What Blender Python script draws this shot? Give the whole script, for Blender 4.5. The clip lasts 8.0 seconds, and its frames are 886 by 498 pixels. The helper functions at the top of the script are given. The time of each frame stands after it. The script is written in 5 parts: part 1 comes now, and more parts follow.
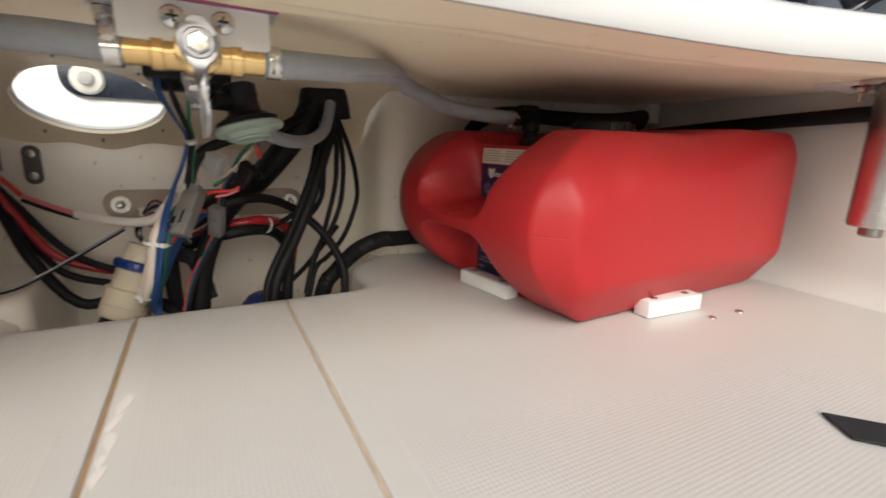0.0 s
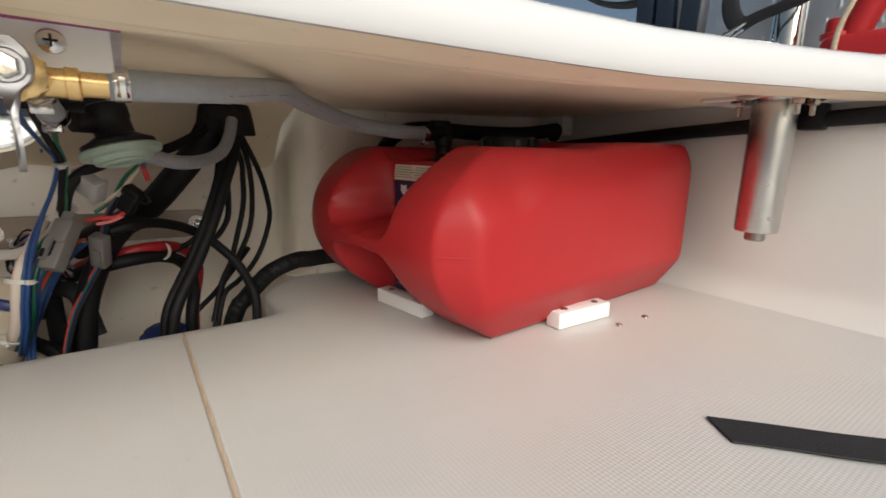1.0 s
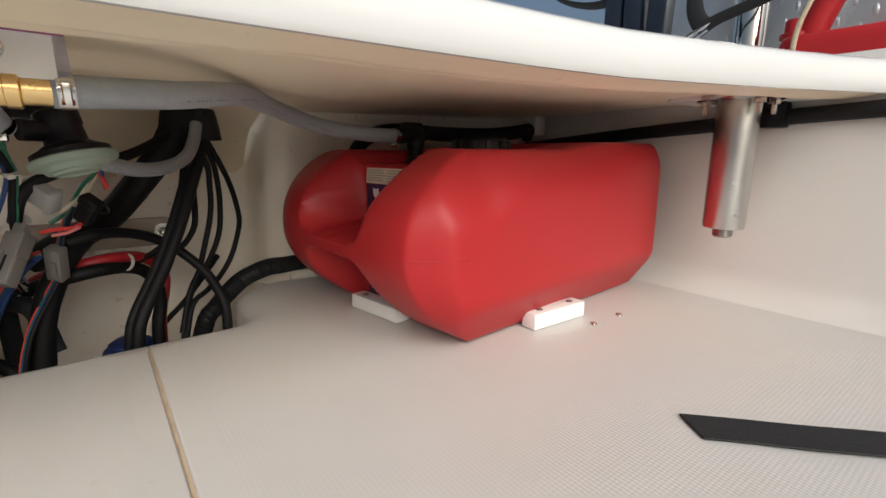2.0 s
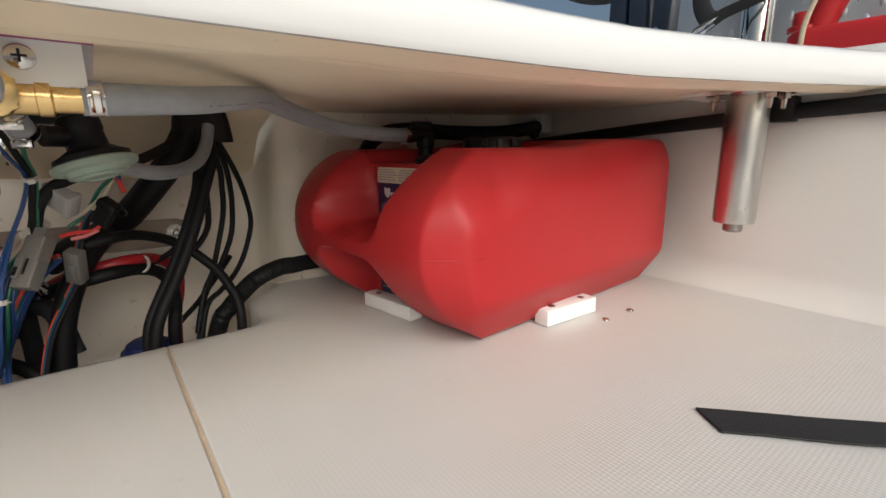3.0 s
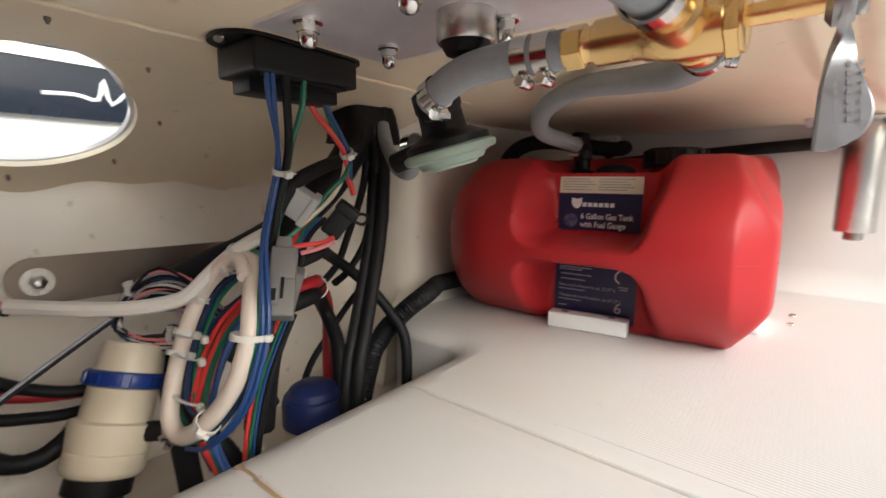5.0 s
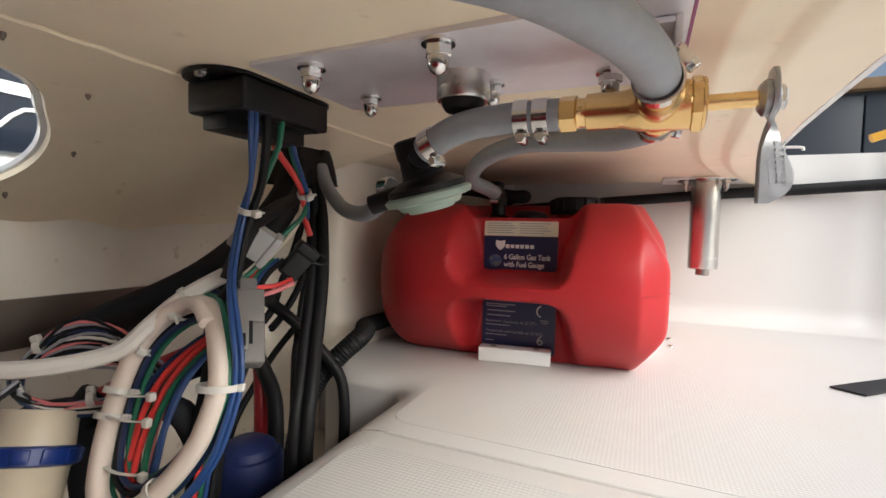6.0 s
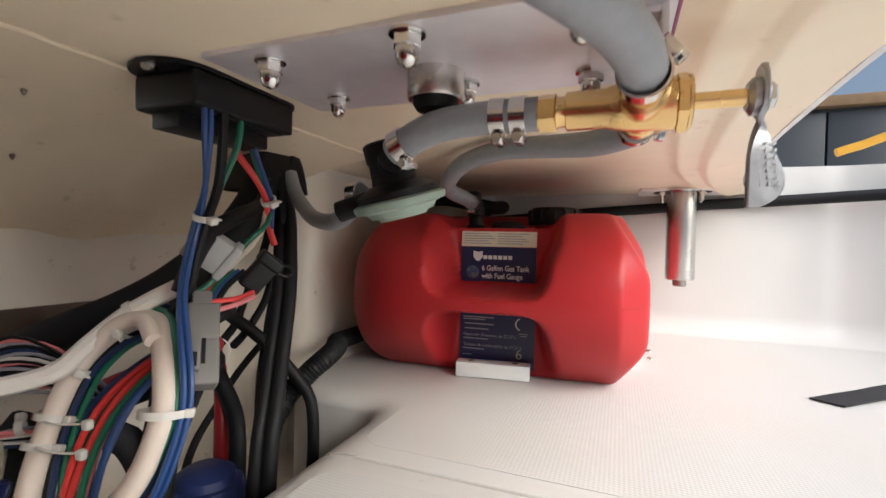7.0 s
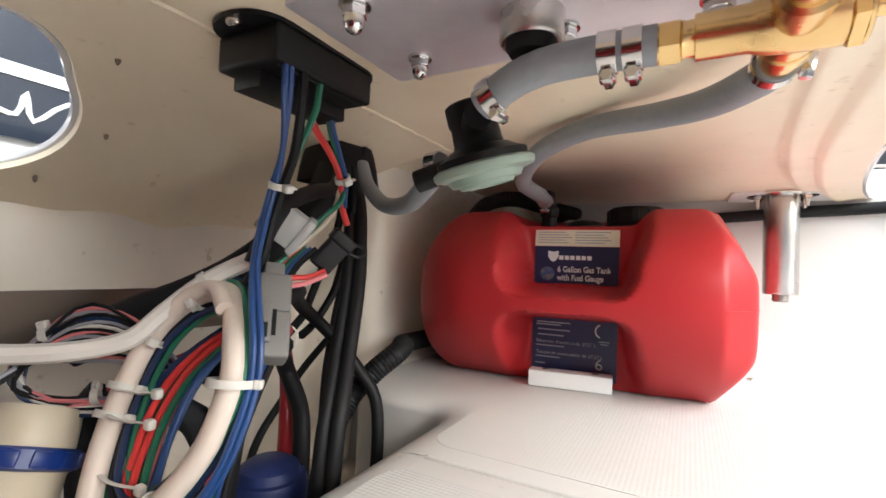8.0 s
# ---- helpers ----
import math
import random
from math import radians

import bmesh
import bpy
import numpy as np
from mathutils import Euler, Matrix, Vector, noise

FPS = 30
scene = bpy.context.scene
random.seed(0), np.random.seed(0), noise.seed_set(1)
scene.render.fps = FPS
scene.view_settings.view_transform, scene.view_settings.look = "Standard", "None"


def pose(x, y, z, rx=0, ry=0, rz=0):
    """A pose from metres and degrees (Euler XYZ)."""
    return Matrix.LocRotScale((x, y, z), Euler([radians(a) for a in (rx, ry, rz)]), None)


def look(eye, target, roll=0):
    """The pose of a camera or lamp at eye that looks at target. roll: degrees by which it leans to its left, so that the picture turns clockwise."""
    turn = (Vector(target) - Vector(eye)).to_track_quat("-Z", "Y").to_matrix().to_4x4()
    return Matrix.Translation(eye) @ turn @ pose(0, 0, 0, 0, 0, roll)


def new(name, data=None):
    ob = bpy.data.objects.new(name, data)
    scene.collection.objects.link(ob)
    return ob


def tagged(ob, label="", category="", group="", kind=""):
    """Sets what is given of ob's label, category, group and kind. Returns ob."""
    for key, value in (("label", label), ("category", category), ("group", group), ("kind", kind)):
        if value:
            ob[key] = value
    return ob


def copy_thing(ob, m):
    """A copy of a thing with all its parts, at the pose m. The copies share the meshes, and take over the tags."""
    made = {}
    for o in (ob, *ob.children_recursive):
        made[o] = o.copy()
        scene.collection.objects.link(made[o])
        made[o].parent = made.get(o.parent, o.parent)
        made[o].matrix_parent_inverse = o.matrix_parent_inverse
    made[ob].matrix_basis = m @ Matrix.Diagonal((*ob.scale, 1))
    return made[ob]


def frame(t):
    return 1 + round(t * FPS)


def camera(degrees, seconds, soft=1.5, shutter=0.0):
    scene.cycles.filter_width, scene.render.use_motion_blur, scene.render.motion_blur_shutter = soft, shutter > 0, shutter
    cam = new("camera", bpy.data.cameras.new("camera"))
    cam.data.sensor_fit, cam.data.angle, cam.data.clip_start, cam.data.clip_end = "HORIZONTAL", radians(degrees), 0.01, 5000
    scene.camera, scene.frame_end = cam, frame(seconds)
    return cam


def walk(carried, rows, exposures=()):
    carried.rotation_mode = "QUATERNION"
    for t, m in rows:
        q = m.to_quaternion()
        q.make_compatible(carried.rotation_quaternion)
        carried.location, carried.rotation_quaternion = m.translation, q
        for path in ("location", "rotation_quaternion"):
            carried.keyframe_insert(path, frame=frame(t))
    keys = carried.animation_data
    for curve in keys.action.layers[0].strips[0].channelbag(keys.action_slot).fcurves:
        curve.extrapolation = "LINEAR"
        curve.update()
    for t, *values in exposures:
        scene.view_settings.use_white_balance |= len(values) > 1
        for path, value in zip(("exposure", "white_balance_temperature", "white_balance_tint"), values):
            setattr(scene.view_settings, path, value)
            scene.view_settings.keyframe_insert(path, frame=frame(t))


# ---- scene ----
cam = camera(88.7, 8.0, shutter=0.5)
PATH = [
    (0, (0.628, 0.632, 0.199), (-0.754, 2.003, -0.26), 1.9),
    (0.5, (0.644, 0.662, 0.209), (-0.635, 2.135, -0.23), 1.7),
    (1, (0.65, 0.672, 0.21), (-0.563, 2.207, -0.207), 1.0),
    (1.5, (0.652, 0.683, 0.211), (-0.502, 2.264, -0.201), 0.7),
    (3, (0.644, 0.67, 0.216), (-0.503, 2.251, -0.214), -0.6),
    (3.2, (0.634, 0.662, 0.206), (-0.558, 2.208, -0.227), -1.1),
    (3.5, (0.583, 0.61, 0.174), (-0.714, 2.068, -0.268), -1.3),
    (3.8, (0.507, 0.554, 0.198), (-0.808, 1.993, -0.248), -1.6),
    (4, (0.448, 0.524, 0.222), (-0.841, 1.992, -0.202), -1.3),
    (4.2, (0.408, 0.524, 0.224), (-0.792, 2.076, -0.167), -1.5),
    (4.5, (0.358, 0.525, 0.2), (-0.681, 2.204, -0.123), -1.5),
    (4.7, (0.323, 0.525, 0.19), (-0.609, 2.264, -0.139), -0.7),
    (5.8, (0.225, 0.49, 0.182), (-0.059, 2.466, 0.063), 1.2),
    (6, (0.218, 0.485, 0.182), (-0.026, 2.467, 0.087), 1.2),
    (6.5, (0.216, 0.489, 0.187), (0.049, 2.481, 0.135), 1.1),
    (7, (0.22, 0.506, 0.179), (0.066, 2.499, 0.142), 1.2),
    (7.2, (0.218, 0.518, 0.17), (0.022, 2.509, 0.147), 1.4),
    (7.5, (0.21, 0.531, 0.155), (-0.102, 2.507, 0.161), 1.7),
    (8, (0.2, 0.534, 0.145), (-0.207, 2.491, 0.207), 2.2),
]
EXPOSURES = [(0, -0.56, 6350, 6), (0.5, -0.70, 6350, 6), (1.0, -0.72, 6350, 6), (3.0, -0.71, 6350, 6), (4.0, -0.16, 6350, 6), (4.7, -0.02, 6200, 6), (6.0, -0.05, 6050, 6), (6.5, -0.05, 6000, 6), (7.5, 0.24, 5950, 6), (8, 0.42, 5900, 6)]
walk(cam, [(t, look(eye, target, roll)) for t, eye, target, roll in PATH], EXPOSURES)

# ---------------- light ----------------
SUN_ELEV, SUN_TURN = radians(35), radians(124)
world = bpy.data.worlds.new("sky")
scene.world = world
world.use_nodes = True
wn = world.node_tree.nodes
sky = wn.new("ShaderNodeTexSky")
sky.sky_type, sky.sun_disc = "NISHITA", False
sky.sun_elevation, sky.sun_rotation = SUN_ELEV, SUN_TURN
sky.air_density, sky.dust_density = 1.0, 7.0
wn["Background"].inputs["Strength"].default_value = 0.15
world.node_tree.links.new(sky.outputs[0], wn["Background"].inputs[0])
sun = bpy.data.lights.new("sun", "SUN")
sun.energy, sun.angle, sun.color = 4.0, radians(60), (1.0, 0.985, 0.96)
sun_ob = new("sun", sun)
sun_ob.matrix_world = look((0, 0, 0), (-math.sin(SUN_TURN) * math.cos(SUN_ELEV), -math.cos(SUN_TURN) * math.cos(SUN_ELEV), -math.sin(SUN_ELEV)))

# ---------------- helpers ----------------
UA, VA = Vector((0.957, -0.29, 0)), Vector((0.29, 0.957, 0))   # across the boat's sole, and along the transom
HEADING = -16.86


def W(u, v, z=0.0):
    return UA * u + VA * v + Vector((0, 0, z))


def place(u, v, z=0.0, turn=0.0):
    return pose(*W(u, v, z), 0, 0, HEADING + turn)


def smooth01(x, a, b):
    t = min(1.0, max(0.0, (x - a) / (b - a)))
    return t * t * (3 - 2 * t)


def part(name, bm, material, parent, label="", flat=False, matrix=None):
    me = bpy.data.meshes.new(name)
    bmesh.ops.recalc_face_normals(bm, faces=bm.faces)
    bm.to_mesh(me)
    bm.free()
    if not flat:
        for p in me.polygons:
            p.use_smooth = True
        me.set_sharp_from_angle(angle=radians(38))
    me.materials.append(material)
    ob = new(name, me)
    if parent is not None:
        ob.parent = parent
    if matrix is not None:
        ob.matrix_basis = matrix
    if label:
        ob["label"] = label
    return ob


def thing(name, label, category, matrix=None, group="", kind=""):
    ob = new(name)
    ob.empty_display_size = 0.02
    if matrix is not None:
        ob.matrix_world = matrix
    return tagged(ob, label, category, group, kind)


def box(bm, size, at=(0, 0, 0), bevel=0.0, turn=0.0, segs=2, m=None):
    mat = Matrix.Translation(at) @ Matrix.Rotation(radians(turn), 4, "Z") @ Matrix.Diagonal((*size, 1))
    if m is not None:
        mat = m @ mat
    made = bmesh.ops.create_cube(bm, size=1, matrix=mat)["verts"]
    if bevel:
        es = list({e for v in made for e in v.link_edges})
        bmesh.ops.bevel(bm, geom=es, offset=bevel, segments=segs, affect="EDGES", profile=0.6)
    return bm


def lathe(bm, profile, m=None, segs=28, closed=True):
    """Turns (radius, height) pairs round the z axis, then lays them by m."""
    m = m or Matrix.Identity(4)
    rings = []
    for r, h in profile:
        rings.append([bm.verts.new(m @ Vector((max(r, 1e-5) * math.cos(2 * math.pi * i / segs), max(r, 1e-5) * math.sin(2 * math.pi * i / segs), h))) for i in range(segs)])
    for a, b in zip(rings, rings[1:]):
        for i in range(segs):
            bm.faces.new((a[i], a[(i + 1) % segs], b[(i + 1) % segs], b[i]))
    if closed:
        bm.faces.new(rings[0][::-1])
        bm.faces.new(rings[-1])
    return bm


def along(p, q):
    """A matrix at p with z towards q."""
    p, q = Vector(p), Vector(q)
    return Matrix.Translation(p) @ (q - p).to_track_quat("Z", "Y").to_matrix().to_4x4()


def curve_points(points, step=0.006, loop=False):
    """A smooth line through the points."""
    P = [Vector(p) for p in points]
    n = len(P)
    out = []
    for i in range(n if loop else n - 1):
        if loop:
            a, b, c, d = P[i - 1], P[i], P[(i + 1) % n], P[(i + 2) % n]
        else:
            b, c = P[i], P[i + 1]
            a = P[i - 1] if i else b * 2 - c
            d = P[i + 2] if i + 2 < n else c * 2 - b
        k = max(3, int((c - b).length / step))
        for j in range(k):
            t = j / k
            out.append(0.5 * ((2 * b) + (c - a) * t + (2 * a - 5 * b + 4 * c - d) * t * t + (3 * b - a - 3 * c + d) * t ** 3))
    if not loop:
        out.append(P[-1])
    return out


def sweep(bm, points, radius, segs=10, loop=False, step=0.006, ridges=None, flat=1.0):
    """A round tube along a smooth line; ridges=(pitch, height) makes it corrugated."""
    line = curve_points(points, step, loop)
    if ridges:
        pitch, height = ridges
        total = sum((b - a).length for a, b in zip(line, line[1:]))
        count = int(total / pitch * 4)
        dist = [0.0]
        for a, b in zip(line, line[1:]):
            dist.append(dist[-1] + (b - a).length)
        fine = []
        j = 0
        for i in range(count + 1):
            d = total * i / count
            while j < len(dist) - 2 and dist[j + 1] < d:
                j += 1
            f = (d - dist[j]) / max(1e-9, dist[j + 1] - dist[j])
            fine.append(line[j].lerp(line[j + 1], f))
        line = fine
    n = len(line)
    up = Vector((0.13, 0.21, 0.97))
    rings = []
    side = None
    for i, p in enumerate(line):
        if loop:
            d = line[(i + 1) % n] - line[i - 1]
        else:
            d = line[min(i + 1, n - 1)] - line[max(i - 1, 0)]
        d.normalize()
        if side is None:
            side = d.cross(up).normalized()
        else:
            side = (side - d * side.dot(d)).normalized()
        other = d.cross(side)
        r = radius
        if ridges:
            r += ridges[1] * (1 if i % 4 in (1, 2) else 0)
        rings.append([bm.verts.new(p + side * (r * math.cos(2 * math.pi * k / segs)) + other * (r * flat * math.sin(2 * math.pi * k / segs))) for k in range(segs)])
    pairs = list(zip(rings, rings[1:])) + ([(rings[-1], rings[0])] if loop else [])
    for a, b in pairs:
        for k in range(segs):
            bm.faces.new((a[k], a[(k + 1) % segs], b[(k + 1) % segs], b[k]))
    if not loop:
        bm.faces.new(rings[0][::-1])
        bm.faces.new(rings[-1])
    return bm


def slab(bm, outline, low, high, bevel=0.0):
    """A plate: an outline in the plane, drawn up from low to high."""
    a = [bm.verts.new((x, y, low)) for x, y in outline]
    b = [bm.verts.new((x, y, high)) for x, y in outline]
    n = len(a)
    bm.faces.new(a[::-1])
    top = bm.faces.new(b)
    for i in range(n):
        bm.faces.new((a[i], a[(i + 1) % n], b[(i + 1) % n], b[i]))
    if bevel:
        bmesh.ops.bevel(bm, geom=list(top.edges), offset=bevel, segments=2, affect="EDGES")
    return bm


def round_rect(w, h, r, n=6, cx=0.0, cy=0.0):
    pts = []
    for sx, sy, a0 in ((1, 1, 0), (-1, 1, 90), (-1, -1, 180), (1, -1, 270)):
        for i in range(n + 1):
            a = radians(a0 + 90 * i / n)
            pts.append((cx + sx * (w / 2 - r) + r * math.cos(a), cy + sy * (h / 2 - r) + r * math.sin(a)))
    return pts


def words(name, text, size, material, parent, matrix, depth=0.0002, label="", heavy=0.0):
    cu = bpy.data.curves.new(name, "FONT")
    cu.body, cu.size, cu.extrude, cu.align_x, cu.offset = text, size, depth, "LEFT", size * heavy
    tmp = bpy.data.objects.new(name, cu)
    scene.collection.objects.link(tmp)
    bpy.context.view_layer.update()
    me = bpy.data.meshes.new_from_object(tmp.evaluated_get(bpy.context.evaluated_depsgraph_get()))
    bpy.data.objects.remove(tmp)
    me.materials.clear()
    me.materials.append(material)
    ob = new(name, me)
    ob.parent = parent
    ob.matrix_basis = matrix
    if label:
        ob["label"] = label
    return ob


# ---------------- materials ----------------
def material(name, color, rough=0.5, metal=0.0, vary=0.08, scale=30.0, bump=0.0, bump_scale=200.0, stain=None, stain_scale=6.0, stain_amount=0.3, coat=0.0, brushed=None, specks=None):
    m = bpy.data.materials.new(name)
    m.use_nodes = True
    nt = m.node_tree
    bs = nt.nodes["Principled BSDF"]
    L = nt.links.new
    tc = nt.nodes.new("ShaderNodeTexCoord")
    n1 = nt.nodes.new("ShaderNodeTexNoise")
    n1.inputs["Scale"].default_value, n1.inputs["Detail"].default_value = scale, 5
    L(tc.outputs["Object"], n1.inputs["Vector"])
    ramp = nt.nodes.new("ShaderNodeMix")
    ramp.data_type = "RGBA"
    lo = tuple(max(0, c * (1 - vary)) for c in color) + (1,)
    hi = tuple(min(1, c * (1 + vary)) for c in color) + (1,)
    ramp.inputs["A"].default_value, ramp.inputs["B"].default_value = lo, hi
    L(n1.outputs["Fac"], ramp.inputs["Factor"])
    col = ramp.outputs["Result"]
    if stain:
        n2 = nt.nodes.new("ShaderNodeTexNoise")
        n2.inputs["Scale"].default_value, n2.inputs["Detail"].default_value = stain_scale, 8
        L(tc.outputs["Object"], n2.inputs["Vector"])
        mr = nt.nodes.new("ShaderNodeMapRange")
        mr.inputs["From Min"].default_value, mr.inputs["From Max"].default_value = 0.45, 0.75
        mr.inputs["To Max"].default_value = stain_amount
        L(n2.outputs["Fac"], mr.inputs["Value"])
        mix = nt.nodes.new("ShaderNodeMix")
        mix.data_type = "RGBA"
        mix.inputs["B"].default_value = (*stain, 1)
        L(mr.outputs["Result"], mix.inputs["Factor"])
        L(col, mix.inputs["A"])
        col = mix.outputs["Result"]
    if specks:
        n4 = nt.nodes.new("ShaderNodeTexNoise")
        n4.inputs["Scale"].default_value, n4.inputs["Detail"].default_value = specks[1], 2
        L(tc.outputs["Object"], n4.inputs["Vector"])
        ms = nt.nodes.new("ShaderNodeMapRange")
        ms.inputs["From Min"].default_value, ms.inputs["From Max"].default_value = 0.69, 0.76
        ms.inputs["To Max"].default_value = specks[2]
        L(n4.outputs["Fac"], ms.inputs["Value"])
        mx = nt.nodes.new("ShaderNodeMix")
        mx.data_type = "RGBA"
        mx.inputs["B"].default_value = (*specks[0], 1)
        L(ms.outputs["Result"], mx.inputs["Factor"])
        L(col, mx.inputs["A"])
        col = mx.outputs["Result"]
    L(col, bs.inputs["Base Color"])
    bs.inputs["Metallic"].default_value = metal
    rr = nt.nodes.new("ShaderNodeMapRange")
    rr.inputs["To Min"].default_value, rr.inputs["To Max"].default_value = max(0.02, rough - 0.07), min(1, rough + 0.07)
    L(n1.outputs["Fac"], rr.inputs["Value"])
    L(rr.outputs["Result"], bs.inputs["Roughness"])
    if coat:
        bs.inputs["Coat Weight"].default_value, bs.inputs["Coat Roughness"].default_value = coat, 0.08
    if bump or brushed:
        n3 = nt.nodes.new("ShaderNodeTexNoise")
        n3.inputs["Scale"].default_value, n3.inputs["Detail"].default_value = bump_scale, 3
        src = tc.outputs["Object"]
        if brushed:
            mp = nt.nodes.new("ShaderNodeMapping")
            mp.inputs["Scale"].default_value = brushed
            L(src, mp.inputs["Vector"])
            src = mp.outputs["Vector"]
        L(src, n3.inputs["Vector"])
        bp = nt.nodes.new("ShaderNodeBump")
        bp.inputs["Strength"].default_value, bp.inputs["Distance"].default_value = bump or 0.15, 0.001
        L(n3.outputs["Fac"], bp.inputs["Height"])
        L(bp.outputs["Normal"], bs.inputs["Normal"])
    return m


def nonskid_material():
    """White gelcoat with a fine moulded pattern of small diamonds."""
    m = material("nonskid_gelcoat", (0.58, 0.569, 0.555), 0.42, specks=((0.38, 0.32, 0.26), 80, 0.12), vary=0.04, scale=14, stain=(0.62, 0.52, 0.40), stain_scale=4.0, stain_amount=0.22)
    nt = m.node_tree
    L = nt.links.new
    tc = nt.nodes.new("ShaderNodeTexCoord")
    mp = nt.nodes.new("ShaderNodeMapping")
    mp.inputs["Rotation"].default_value = (0, 0, radians(45))
    L(tc.outputs["Object"], mp.inputs["Vector"])
    sx = nt.nodes.new("ShaderNodeSeparateXYZ")
    L(mp.outputs["Vector"], sx.inputs[0])
    waves = []
    for axis in ("X", "Y"):
        mu = nt.nodes.new("ShaderNodeMath")
        mu.operation = "MULTIPLY"
        mu.inputs[1].default_value = 2 * math.pi / 0.0050
        L(sx.outputs[axis], mu.inputs[0])
        si = nt.nodes.new("ShaderNodeMath")
        si.operation = "SINE"
        L(mu.outputs[0], si.inputs[0])
        waves.append(si.outputs[0])
    mx = nt.nodes.new("ShaderNodeMath")
    mx.operation = "MULTIPLY"
    L(waves[0], mx.inputs[0])
    L(waves[1], mx.inputs[1])
    bp = nt.nodes.new("ShaderNodeBump")
    bp.inputs["Strength"].default_value, bp.inputs["Distance"].default_value = 0.10, 0.0009
    L(mx.outputs[0], bp.inputs["Height"])
    L(bp.outputs["Normal"], nt.nodes["Principled BSDF"].inputs["Normal"])
    return m


def plate_material():
    """Bright rolled aluminium with raised diamonds."""
    m = material("diamond_plate", (0.72, 0.73, 0.75), 0.3, metal=0.9, vary=0.1, scale=20)
    nt = m.node_tree
    L = nt.links.new
    tc = nt.nodes.new("ShaderNodeTexCoord")
    vo = nt.nodes.new("ShaderNodeTexVoronoi")
    vo.inputs["Scale"].default_value, vo.inputs["Randomness"].default_value = 38, 0.1
    mp = nt.nodes.new("ShaderNodeMapping")
    mp.inputs["Scale"].default_value = (1, 1, 0.45)
    mp.inputs["Rotation"].default_value = (0, radians(30), 0)
    L(tc.outputs["Object"], mp.inputs["Vector"])
    L(mp.outputs["Vector"], vo.inputs["Vector"])
    mr = nt.nodes.new("ShaderNodeMapRange")
    mr.inputs["From Min"].default_value, mr.inputs["From Max"].default_value = 0.18, 0.3
    mr.inputs["To Min"].default_value, mr.inputs["To Max"].default_value = 1, 0
    L(vo.outputs["Distance"], mr.inputs["Value"])
    bp = nt.nodes.new("ShaderNodeBump")
    bp.inputs["Strength"].default_value, bp.inputs["Distance"].default_value = 0.8, 0.003
    L(mr.outputs["Result"], bp.inputs["Height"])
    L(bp.outputs["Normal"], nt.nodes["Principled BSDF"].inputs["Normal"])
    return m


GELCOAT = material("white_gelcoat", (0.71, 0.697, 0.672), 0.42, vary=0.03, scale=9, stain=(0.74, 0.68, 0.60), stain_scale=5, stain_amount=0.06, bump=0.015, bump_scale=25, coat=0.2)
CREAMGEL = material("aged_cream_gelcoat", (0.92, 0.86, 0.76), 0.32, vary=0.05, scale=9, stain=(0.66, 0.54, 0.40), stain_scale=6, stain_amount=0.35, bump=0.06, bump_scale=30, coat=0.15, specks=((0.35, 0.26, 0.18), 60, 0.4))
FILM = material("glossy_sealant_film", (0.77, 0.745, 0.71), 0.09, vary=0.03, scale=40, bump=0.2, bump_scale=120)
# Stains over a tone darkened to imitate the shade down in the well.
BILGE = material("stained_shade_bilge_gelcoat", (0.66, 0.60, 0.52), 0.4, vary=0.08, scale=14, stain=(0.42, 0.34, 0.25), stain_scale=8, stain_amount=0.5, bump=0.1, bump_scale=40)
SOLE = material("sole_gelcoat", (0.58, 0.569, 0.555), 0.33, specks=((0.33, 0.27, 0.21), 95, 0.2), vary=0.04, scale=11, stain=(0.62, 0.52, 0.40), stain_scale=4.5, stain_amount=0.22, bump=0.04, bump_scale=60)
GLOSS = material("glossy_white_gelcoat", (0.70, 0.705, 0.71), 0.14, vary=0.02, scale=6, coat=0.5)
# The deck's white made lighter, imitating full sun on the splash well.
WHITE = material("sunlit_white_gelcoat", (0.90, 0.90, 0.89), 0.2, vary=0.02, scale=6, coat=0.4)
NONSKID = nonskid_material()
RAW = material("raw_fibreglass", (0.94, 0.83, 0.63), 0.45, vary=0.05, scale=26, stain=(0.70, 0.53, 0.35), stain_scale=6, stain_amount=0.28, bump=0.3, bump_scale=90, coat=0.15, specks=((0.40, 0.28, 0.18), 60, 0.25))
CAULK = material("brown_sealant", (0.36, 0.24, 0.14), 0.6, vary=0.35, scale=60, bump=0.3)
SEALANT = material("tan_sealant", (0.58, 0.46, 0.33), 0.6, vary=0.3, scale=50, bump=0.3)
CLEAR = material("clear_plastic", (0.75, 0.72, 0.70), 0.2, vary=0.03)
CLEAR.node_tree.nodes["Principled BSDF"].inputs["Transmission Weight"].default_value = 0.85
RED = material("red_polyethylene", (0.39, 0.022, 0.026), 0.40, vary=0.06, scale=8, bump=0.06, bump_scale=350)
RED.node_tree.nodes["Principled BSDF"].inputs["Specular IOR Level"].default_value = 0.26
NAVY = material("navy_label", (0.018, 0.022, 0.075), 0.35, vary=0.1)
CREAM = material("cream_label", (0.72, 0.66, 0.52), 0.4, vary=0.05)
PRINT = material("white_print", (0.80, 0.80, 0.80), 0.5, vary=0.02)
GREYPRINT = material("grey_print", (0.33, 0.34, 0.38), 0.5, vary=0.05)
BLACK = material("black_plastic", (0.007, 0.007, 0.008), 0.45, vary=0.2, scale=50, bump=0.1, bump_scale=300)
RUBBER = material("black_rubber", (0.006, 0.006, 0.007), 0.6, vary=0.25, scale=40, bump=0.12, bump_scale=250)
